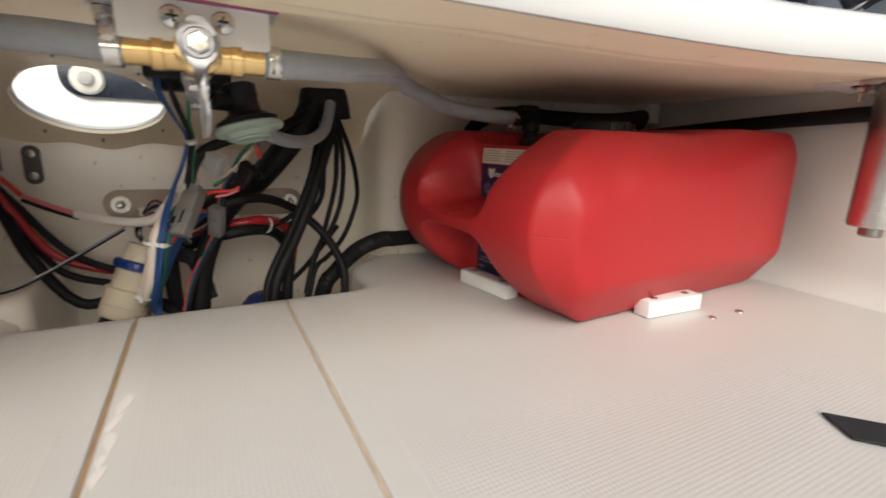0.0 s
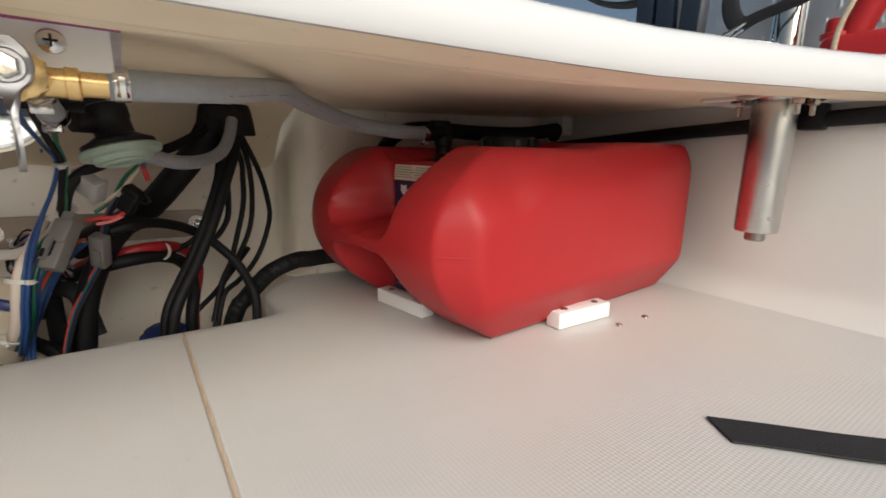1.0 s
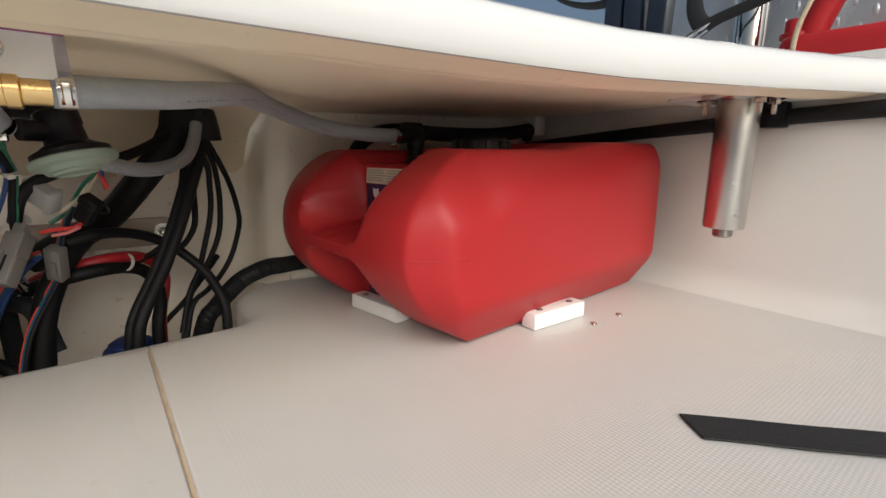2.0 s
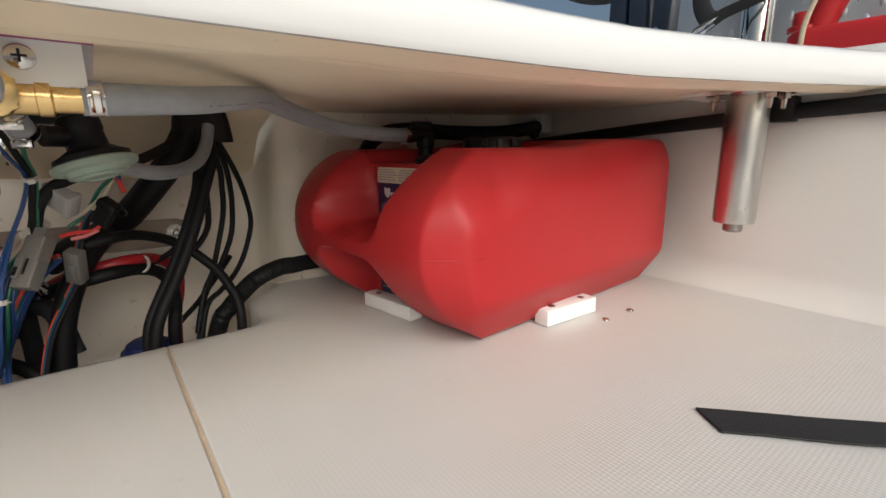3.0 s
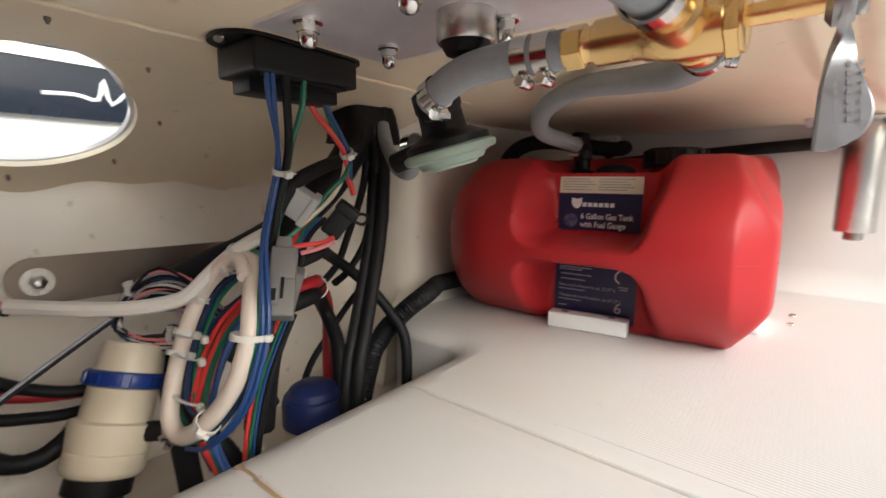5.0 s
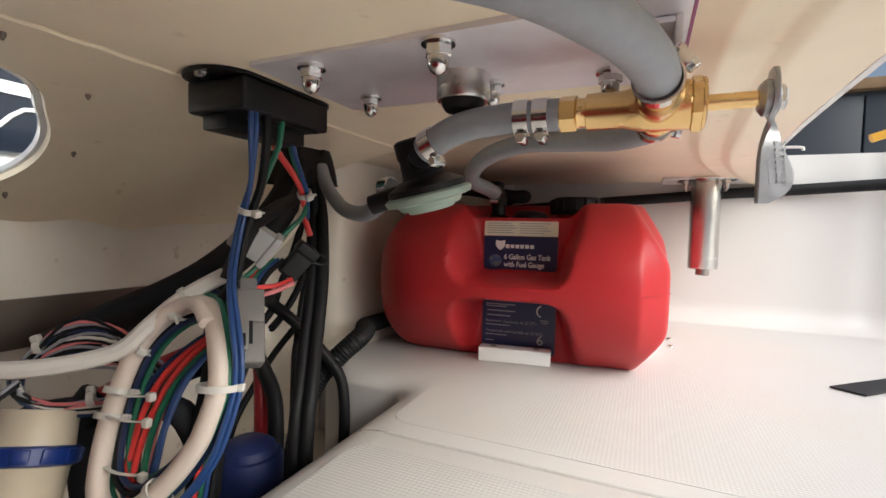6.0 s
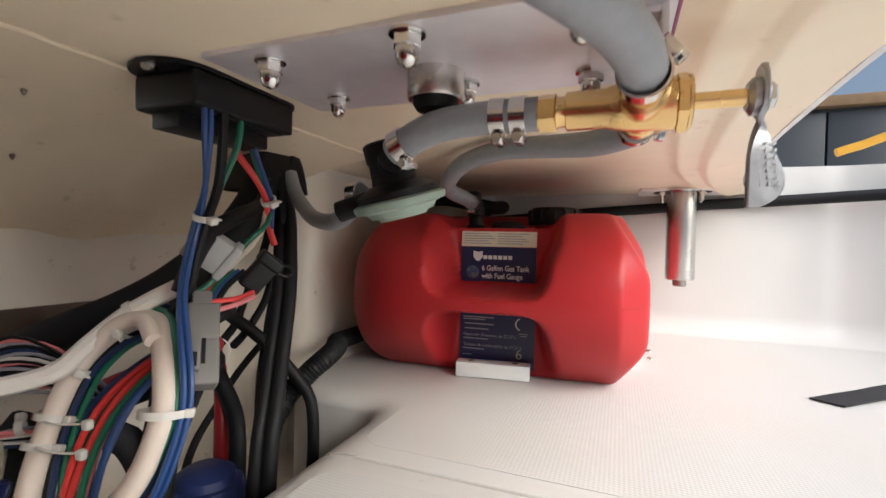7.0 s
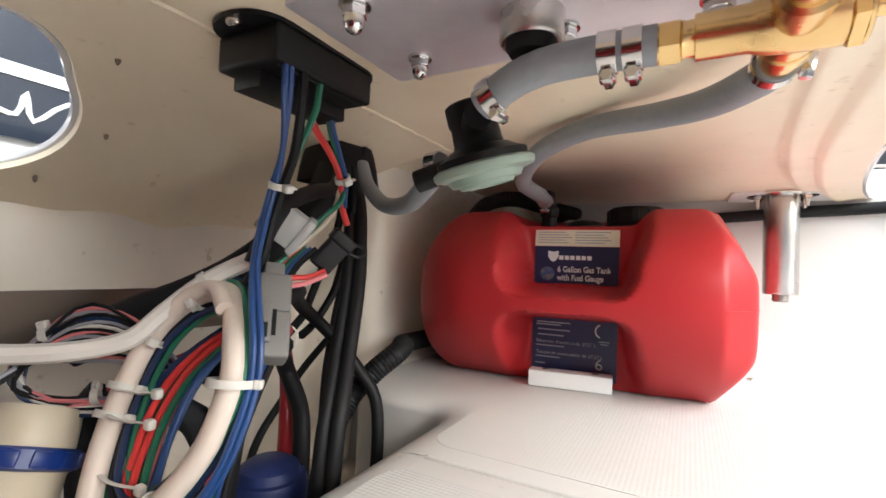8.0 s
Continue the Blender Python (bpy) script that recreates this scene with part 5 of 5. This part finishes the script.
cable([(-0.035, 1.035, 0.055), (-0.060, 1.020, 0.018), (-0.074, 0.995, -0.018), (-0.078, 0.96, -0.05), (-0.07, 0.92, -0.10)], 0.0042, "black cable slanting down behind the pump")
cable([(0.010, 0.842, 0.112), (0.013, 0.866, 0.117), (-0.001, 0.893, 0.115), (-0.018, 0.922, 0.107), (-0.026, 0.946, 0.097), (-0.0215, 0.966, 0.083), (-0.0105, 0.982, 0.065), (0.002, 0.996, 0.044), (0.018, 1.002, 0.0215), (0.034, 1.004, -0.004), (0.040, 1.000, -0.05), (0.040, 0.99, -0.12)], 0.0066, "black hose arching down into the well")
cable([(-0.012, 0.985, 0.245), (0.005, 0.95, 0.225), (0.019, 0.907, 0.207), (0.028, 0.86, 0.197), (0.028, 0.822, 0.183), (0.025, 0.806, 0.165), (0.018, 0.80, 0.14)], 0.0062, "black cable curling from the hood to the harness")
BATTERY = [(-0.10, 0.80, 0.03), (-0.05, 0.825, 0.058), (-0.012, 0.853, 0.072), (-0.008, 0.883, 0.075), (-0.026, 0.913, 0.069), (-0.042, 0.940, 0.055), (-0.042, 0.953, 0.034), (-0.026, 0.948, 0.008), (-0.016, 0.938, -0.02), (-0.012, 0.93, -0.10)]
cable([(x + 0.004, y - 0.006, z - 0.004) for x, y, z in BATTERY], 0.0082, "thick black battery cable curving into the well")
cable([(x - 0.005 - 0.016 * smooth01(0.05 - z, 0.0, 0.06) * (i > 5), y + 0.009, z + 0.006) for i, (x, y, z) in enumerate(BATTERY)], 0.0074, "dark red battery cable beside the black one", DARKRED)
zip_tie((-0.019, 0.905, 0.0725), (-0.030, 0.922, 0.067), 0.0112, 60)
bm = sweep(bmesh.new(), [(0.050, 1.238, 0.03), (0.030, 1.172, 0.031), (0.024, 1.134, 0.033), (0.032, 1.104, 0.036), (0.042, 1.076, 0.041), (0.043, 1.056, 0.039), (0.039, 1.041, 0.034), (0.029, 1.031, 0.025), (0.016, 1.023, 0.011), (0.003, 1.016, -0.004), (-0.002, 1.006, -0.017), (-0.006, 0.995, -0.03), (-0.012, 0.98, -0.08), (-0.014, 0.97, -0.125)], 0.0122, 14, ridges=(0.0042, 0.0009))
tagged(part("bilge_hose", bm, RUBBER, None), "black corrugated hose running from the well past the tank", "hose")

cable([(-0.031, 0.88, 0.12), (-0.02, 0.849, 0.092), (-0.006, 0.824, 0.056), (-0.005, 0.811, 0.017), (-0.007, 0.805, -0.032)], 0.013, "wide black taped sheath going down behind the loop")

cable([(-0.098, 0.804, 0.045), (-0.106, 0.80, 0.03), (-0.108, 0.80, 0.0), (-0.10, 0.80, -0.06), (-0.09, 0.80, -0.118)], 0.011, "black braided sleeve going down beside the pump", WEBBING)
cable([(-0.20, 0.79, -0.02), (-0.16, 0.80, 0.018), (-0.12, 0.80, 0.03), (-0.09, 0.80, 0.031), (-0.065, 0.80, 0.036), (-0.03, 0.812, 0.03), (-0.01, 0.82, -0.02)], 0.0105, "black braided sleeve behind the loop", WEBBING)

# ---------------- transom strap plate and small fittings ----------------
TR = place(TRANSOM, 0.7955, 0.0845) @ pose(0, 0, 0, 90, 0, 90)
root = thing("strap_plate", "brushed stainless strap plate bolted to the transom", "plate", TR @ pose(0, 0, 0.002, 0, 0, -0.5))
part("plate", slab(bmesh.new(), round_rect(0.305, 0.046, 0.0225, 10), 0.0, 0.005, 0.0008), DULLSTEEL, root)
for x in (-0.129, 0.129):
    part("washer", lathe(bmesh.new(), [(0.0135, 0.005), (0.0135, 0.0066), (0.005, 0.0066)], segs=22), NICKEL, root, matrix=pose(x, 0, 0))
    part("bolt", lathe(bmesh.new(), [(0.0068, 0.0066), (0.0072, 0.0072), (0.0072, 0.011), (0.0055, 0.0125), (0.0035, 0.016), (0.0001, 0.0163)], segs=6), STEEL, root, matrix=pose(x, 0, 0))
root = thing("wall_clip", "dark oblong two-screw fitting on the transom", "fitting", place(TRANSOM, 0.5655, 0.147) @ pose(0, 0, 0, 90, 0, 90))
part("base", slab(bmesh.new(), round_rect(0.021, 0.056, 0.0095, 8), 0.0, 0.005, 0.001), material("dark_grey_plastic", (0.10, 0.09, 0.085), 0.5), root)
for y in (-0.016, 0.016):
    part("screw", lathe(bmesh.new(), [(0.006, 0.005), (0.0055, 0.007), (0.0001, 0.0078)], segs=14), BRUSHED, root, matrix=pose(0, y, 0))
root = thing("fuse_block", "black fuse block with a clear cover on the wall", "fuse block", place(-0.385, 0.5115, 0.159) @ pose(0, 0, 0, 0, 0, 168) @ pose(0, 0, 0, 90, 0, 0))
part("base", box(bmesh.new(), (0.048, 0.042, 0.024), (-0.004, 0, 0.0125), 0.003), BLACK, root)
part("terminal", box(bmesh.new(), (0.016, 0.024, 0.010), (-0.012, 0.0, 0.029), 0.002), REDWIRE, root, "red fuse terminal")
for x in (-0.017, -0.011, -0.005):
    part("stud", lathe(bmesh.new(), [(0.0022, 0.033), (0.0022, 0.039), (0.0001, 0.0395)], segs=8), STEEL, root, matrix=pose(x, 0.003, 0))
part("cover", box(bmesh.new(), (0.032, 0.036, 0.018), (-0.010, 0.002, 0.034), 0.002), CLEAR, root, "scuffed clear plastic cover")
cable([(-0.210, 0.618, 0.139), (-0.224, 0.630, 0.10), (-0.195, 0.640, 0.065), (-0.164, 0.653, 0.028), (-0.155, 0.684, -0.028), (-0.146, 0.712, -0.04), (-0.137, 0.746, -0.018), (-0.13, 0.775, 0.0)], 0.0075, "thick black battery cable sagging across the well")
cable([(-0.206, 0.620, 0.134), (-0.214, 0.641, 0.09), (-0.184, 0.676, 0.03), (-0.17, 0.72, 0.005), (-0.150, 0.765, -0.003), (-0.12, 0.80, 0.0)], 0.0058, "red battery cable sagging across the well", DARKRED)
cable([(-0.206, 0.624, 0.134), (-0.22, 0.648, 0.095), (-0.18, 0.688, 0.036), (-0.16, 0.735, 0.004), (-0.14, 0.775, 0.0)], 0.0052, "black battery cable sagging across the well")
cable([(-0.206, 0.621, 0.132), (-0.215, 0.643, 0.075), (-0.183, 0.679, 0.007), (-0.169, 0.724, -0.016), (-0.155, 0.762, -0.021), (-0.13, 0.80, -0.015)], 0.0052, "black battery cable sagging low across the well")
cable([(-0.206, 0.626, 0.146), (-0.234, 0.640, 0.128), (-0.222, 0.654, 0.110)], 0.0036, "pink and red wire leaving the fuse block", REDWIRE)
for d in (0.0, 0.0032):
    wire([(-0.145, 0.49, 0.003), (-0.132, 0.548, 0.003), (-0.116, 0.585, 0.003 + d), (-0.114, 0.622, 0.004 + d), (-0.120, 0.651, 0.012 + d), (-0.113, 0.704, 0.042 + d), (-0.100, 0.748, 0.070 + d)], 0.0014, GREYWIRE if d else RUBBER, "thin twin wire lying over the bay floor", "twin_wire", "thin twin wires", 6)

# ---------------- pumps in the well ----------------
root = thing("bilge_pump", "beige cartridge bilge pump with a blue collar", "pump", along((-0.105, 0.727, -0.066), (-0.113, 0.775, 0.043)))
part("body", lathe(bmesh.new(), [(0.0265, 0.012), (0.0285, 0.014), (0.0300, 0.017), (0.0300, 0.0295), (0.0292, 0.0300), (0.0300, 0.0305), (0.0318, 0.046), (0.0318, 0.053), (0.0268, 0.0545), (0.0262, 0.079), (0.027, 0.0805)], segs=36), BEIGE, root)
bm = lathe(bmesh.new(), [(0.0275, 0.0805), (0.0305, 0.082), (0.0305, 0.0925), (0.0285, 0.094)], segs=36)
collar = part("collar", bm, COLLAR, root, "blue ribbed locking collar")
for i in range(12):
    a = 2 * math.pi * i / 12
    part("rib", box(bmesh.new(), (0.0034, 0.010, 0.0095), (0, 0, 0), 0.0016), COLLAR, collar, matrix=pose(0.0302 * math.cos(a), 0.0302 * math.sin(a), 0.0873, 0, 0, math.degrees(a)))
part("cap", lathe(bmesh.new(), [(0.0262, 0.094), (0.0245, 0.108), (0.0235, 0.1155), (0.0225, 0.1175), (0.0001, 0.118)], segs=36), BEIGE, root)
part("base", lathe(bmesh.new(), [(0.020, -0.075), (0.020, -0.004), (0.0245, -0.002), (0.0245, 0.012)], segs=20), BLACK, root)
part("inlet_spout", lathe(bmesh.new(), [(0.012, 0), (0.012, 0.024), (0.0135, 0.024), (0.0135, 0.03)], pose(0, 0, 0.036) @ along((0.02, 0, 0), (1, -0.4, 0)), 16), BEIGE, root)
hose_clamp(Vector((-0.066, 0.765, -0.026)), Vector((-0.05, 0.77, -0.026)), 0.0085)
cable([(-0.085, 0.755, -0.026), (-0.06, 0.767, -0.026), (-0.035, 0.785, -0.04), (-0.02, 0.80, -0.08)], 0.0083, "short black hose from the pump")
root = thing("bilge_pump", "pump with a dark blue domed cap in the well", "pump", pose(-0.024, 0.9, -0.13))
part("body", lathe(bmesh.new(), [(0.032, 0.0), (0.032, 0.05), (0.030, 0.055)], segs=32), BEIGE, root)
part("cap", lathe(bmesh.new(), [(0.0305, 0.052), (0.033, 0.054), (0.033, 0.078), (0.031, 0.084), (0.027, 0.085), (0.025, 0.092), (0.017, 0.097), (0.0001, 0.098)], segs=36), material("navy_cap_plastic", (0.013, 0.024, 0.10), 0.45, vary=0.1), root, "dark blue domed cap")

# ---------------- on deck and beyond the rim ----------------
bm = slab(bmesh.new(), [(-1.2, 1.64), (1.8, 1.64), (1.8, 2.5), (-1.2, 2.5)], 0.30, 0.335, 0.006)
tagged(part("gunwale", bm, GLOSS, None, matrix=place(0, 0)), "glossy white gelcoat side deck", "deck", kind="structure")
root = thing("seat_post", "polished stainless post standing on the side deck", "post", place(0.046, 1.86, 0.335))
part("tube", lathe(bmesh.new(), [(0.0265, 0), (0.0265, 0.6)], segs=28), STEEL, root)
part("foot", lathe(bmesh.new(), [(0.05, 0), (0.05, 0.006), (0.026, 0.012)], segs=28), STEEL, root)
root = thing("tool_box", "diamond-plate aluminium box on the side deck", "box", place(0.0, 2.26, 0.335))
part("shell", box(bmesh.new(), (0.62, 0.3, 0.5), (0, 0, 0.25), 0.008), DIAMOND, root)
part("lid", box(bmesh.new(), (0.63, 0.31, 0.03), (0, 0, 0.516), 0.006), DIAMOND, root)
for x, tilt in ((-0.222, 1), (-0.168, -1), (-0.122, 2)):
    root = thing("folded_leg", "dark painted steel leg of folded gear", "leg", place(x, 1.83, 0.333), "folded gear legs")
    part("bar", box(bmesh.new(), (0.042, 0.04, 0.5), (0, 0, 0.25), 0.008), COWL, root, matrix=pose(0, 0, 0, 0, tilt, 0))
    part("hinge_bolt", lathe(bmesh.new(), [(0.008, 0), (0.008, 0.008), (0.0001, 0.009)], segs=10), STEEL, root, matrix=pose(0, -0.02, 0.12, 90, 0, 0))
STRAPS = (([(0.0, 1.78, 0.442), (0.02, 1.78, 0.452), (0.06, 1.78, 0.462), (0.10, 1.785, 0.475), (0.16, 1.80, 0.505), (0.22, 1.82, 0.55)], "black webbing strap hooked round the post"),
          ([(-0.03, 1.80, 0.60), (-0.033, 1.80, 0.53), (-0.03, 1.795, 0.485), (-0.015, 1.79, 0.455), (0.0, 1.785, 0.445)], "black webbing strap hanging to a hook"),
          ([(-0.46, 1.83, 0.66), (-0.40, 1.83, 0.60), (-0.33, 1.83, 0.565), (-0.26, 1.83, 0.55), (-0.20, 1.83, 0.56)], "black webbing strap slung between folded legs"))
for pts, lbl in STRAPS:
    bm = sweep(bmesh.new(), [W(*p) for p in pts], 0.016, 12, flat=0.22)
    tagged(part("tie_down_strap", bm, WEBBING, None), lbl, "strap")
bm = sweep(bmesh.new(), [W(0.012, 1.775, 0.452), W(-0.005, 1.775, 0.44), W(-0.025, 1.775, 0.432), W(-0.03, 1.775, 0.424), W(-0.015, 1.775, 0.424), W(0.008, 1.775, 0.436)], 0.0042, 8)
tagged(part("strap_hook", bm, STEEL, None), "bent steel hook on the strap", "hook")
root = thing("jerry_can", "red plastic jerry can on the side deck", "jerry can", place(0.215, 1.87, 0.335))
part("body", box(bmesh.new(), (0.20, 0.16, 0.072), (0, 0, 0.036), 0.022, segs=4), RED, root)
part("handle", sweep(bmesh.new(), [(-0.070, -0.035, 0.05), (-0.062, -0.035, 0.085), (-0.045, -0.035, 0.13), (-0.02, -0.035, 0.175), (0.02, -0.035, 0.195), (0.06, -0.035, 0.16), (0.068, -0.035, 0.05)], 0.022, 16), RED, root)
cap = part("cap", lathe(bmesh.new(), [(0.021, 0), (0.021, 0.008), (0.015, 0.010), (0.015, 0.028), (0.013, 0.031), (0.0001, 0.032)], segs=16), RED, root, "small red screw cap", matrix=pose(-0.086, -0.045, 0.070))
part("rope", sweep(bmesh.new(), [(-0.074, -0.085, 0.03), (-0.07, -0.086, 0.08), (-0.053, -0.08, 0.14), (-0.03, -0.075, 0.22), (-0.015, -0.075, 0.3)], 0.0042, 8), ROPE, root, "thin tan rope lashing")

# building and gear past the hull
root = thing("cabinet_wall", "dark slate panelled wall with a timber capping", "wall", place(1.35, 3.25, -1.0), kind="structure")
part("wall_core", box(bmesh.new(), (3.4, 0.1, 1.85), (0.9, 0.06, 0.925)), DARKPANEL, root)
for i in range(7):
    part("panel", box(bmesh.new(), (0.335, 0.02, 1.82), (-0.55 + 0.345 * i, 0, 0.92), 0.003), DARKPANEL, root)
part("capping", box(bmesh.new(), (3.4, 0.16, 0.05), (0.9, 0.03, 1.875), 0.005), TIMBER, root, "brown timber capping")
bm = sweep(bmesh.new(), [W(0.575, 2.0, 0.425), W(0.62, 2.0, 0.44), W(0.75, 2.0, 0.475), W(0.95, 2.02, 0.42), W(1.05, 2.05, 0.347)], 0.011, 12)
tagged(part("yellow_pole", bm, YELLOW, None), "yellow plastic pole lying across the side deck", "pole")
bm = sweep(bmesh.new(), [W(0.366, 1.9, 0.336), W(0.366, 1.9, 0.385), W(0.372, 1.9, 0.395), W(0.382, 1.9, 0.397), W(0.412, 1.9, 0.395), W(0.414, 1.9, 0.388)], 0.0034, 8)
tagged(part("white_handle", bm, NYLON, None), "short white plastic handle", "handle")

# seen through the oval hole: splash well and the motor
def splash_well():
    """A moulded trough: its front follows the transom, its back rises behind the panel."""
    bm = bmesh.new()
    prof = [(-0.44, 0.05), (-0.44, 0.18), (-0.46, 0.186), (-0.50, 0.189), (-0.525, 0.197), (-0.548, 0.212), (-0.564, 0.233), (-0.573, 0.258), (-0.576, 0.34), (-0.60, 0.345), (-0.80, 0.345), (-0.80, 0.05)]
    rows = []
    for i in range(16):
        v = 0.2 + 0.07 * i
        near = TRANSOM - 0.012
        rows.append([bm.verts.new((min(u, near - 0.0004 * k), v, z)) for k, (u, z) in enumerate(prof)])
    n = len(prof)
    for a, b in zip(rows, rows[1:]):
        for j in range(n):
            bm.faces.new((a[j], a[(j + 1) % n], b[(j + 1) % n], b[j]))
    bm.faces.new(rows[0])
    bm.faces.new(rows[-1][::-1])
    return bm


tagged(part("splash_well", splash_well(), WHITE, None, matrix=place(0, 0)), "glossy white splash well behind the transom, whitened as if sunlit", "deck", kind="structure")
root = thing("transom_panel", "dark navy panel with white striping behind the hole", "panel", place(-0.56, 0.0, 0.0))
part("board", slab(bmesh.new(), round_rect(0.42, 0.20, 0.03, 6, 0.80, 0.354), -0.01, 0.0, 0.002), COWL, root, matrix=pose(0, 0, 0, 90, 0, 90))
part("post", box(bmesh.new(), (0.03, 0.06, 0.09), (-0.02, 0.9, 0.225), 0.004), COWL, root)
part("stripe", box(bmesh.new(), (0.002, 0.34, 0.013), (0.0012, 0.82, 0.322)), PRINT, root, "white stripe", flat=True)
part("zigzag_stripe", sweep(bmesh.new(), [(0.001, 0.705, 0.279), (0.001, 0.735, 0.281), (0.001, 0.757, 0.278), (0.001, 0.764, 0.302), (0.001, 0.771, 0.274), (0.001, 0.80, 0.301), (0.001, 0.84, 0.301)], 0.0025, 6, step=0.02), PRINT, root, "white zigzag stripe")
lamp = part("lamp", lathe(bmesh.new(), [(0.024, 0), (0.024, 0.008), (0.021, 0.012), (0.012, 0.012), (0.011, 0.017), (0.006, 0.02), (0.0001, 0.0205)], segs=32), NYLON, root, "round white light fitting", matrix=pose(0.0, 0.629, 0.281, 0, 90, 0))
part("lens", lathe(bmesh.new(), [(0.011, 0.0165), (0.009, 0.022), (0.0001, 0.0235)], segs=20), PALEGREY, lamp)

bm = slab(bmesh.new(), [(-1.2, -0.9), (1.8, -0.9), (1.8, -0.06), (-1.2, -0.06)], 0.30, 0.335, 0.006)
tagged(part("gunwale_port", bm, GLOSS, None, matrix=place(0, 0)), "glossy white gelcoat side deck across the boat", "deck", kind="structure")

# the yard
bm = slab(bmesh.new(), [(-400, -400), (400, -400), (400, 400), (-400, 400)], -1.05, -1.0)
tagged(part("ground", bm, CONCRETE, None), "pale concrete yard around the boat", "ground", kind="structure")
# hull below the cockpit so that the boat rests on the ground
root = thing("hull", "white gelcoat hull shell under the sole", "hull", place(0, 0), kind="structure")
part("shell", slab(bmesh.new(), [(-1.6, -1.0), (1.55, -1.0), (1.55, 2.5), (-1.6, 2.5)], -1.0, -0.151), GLOSS, root)
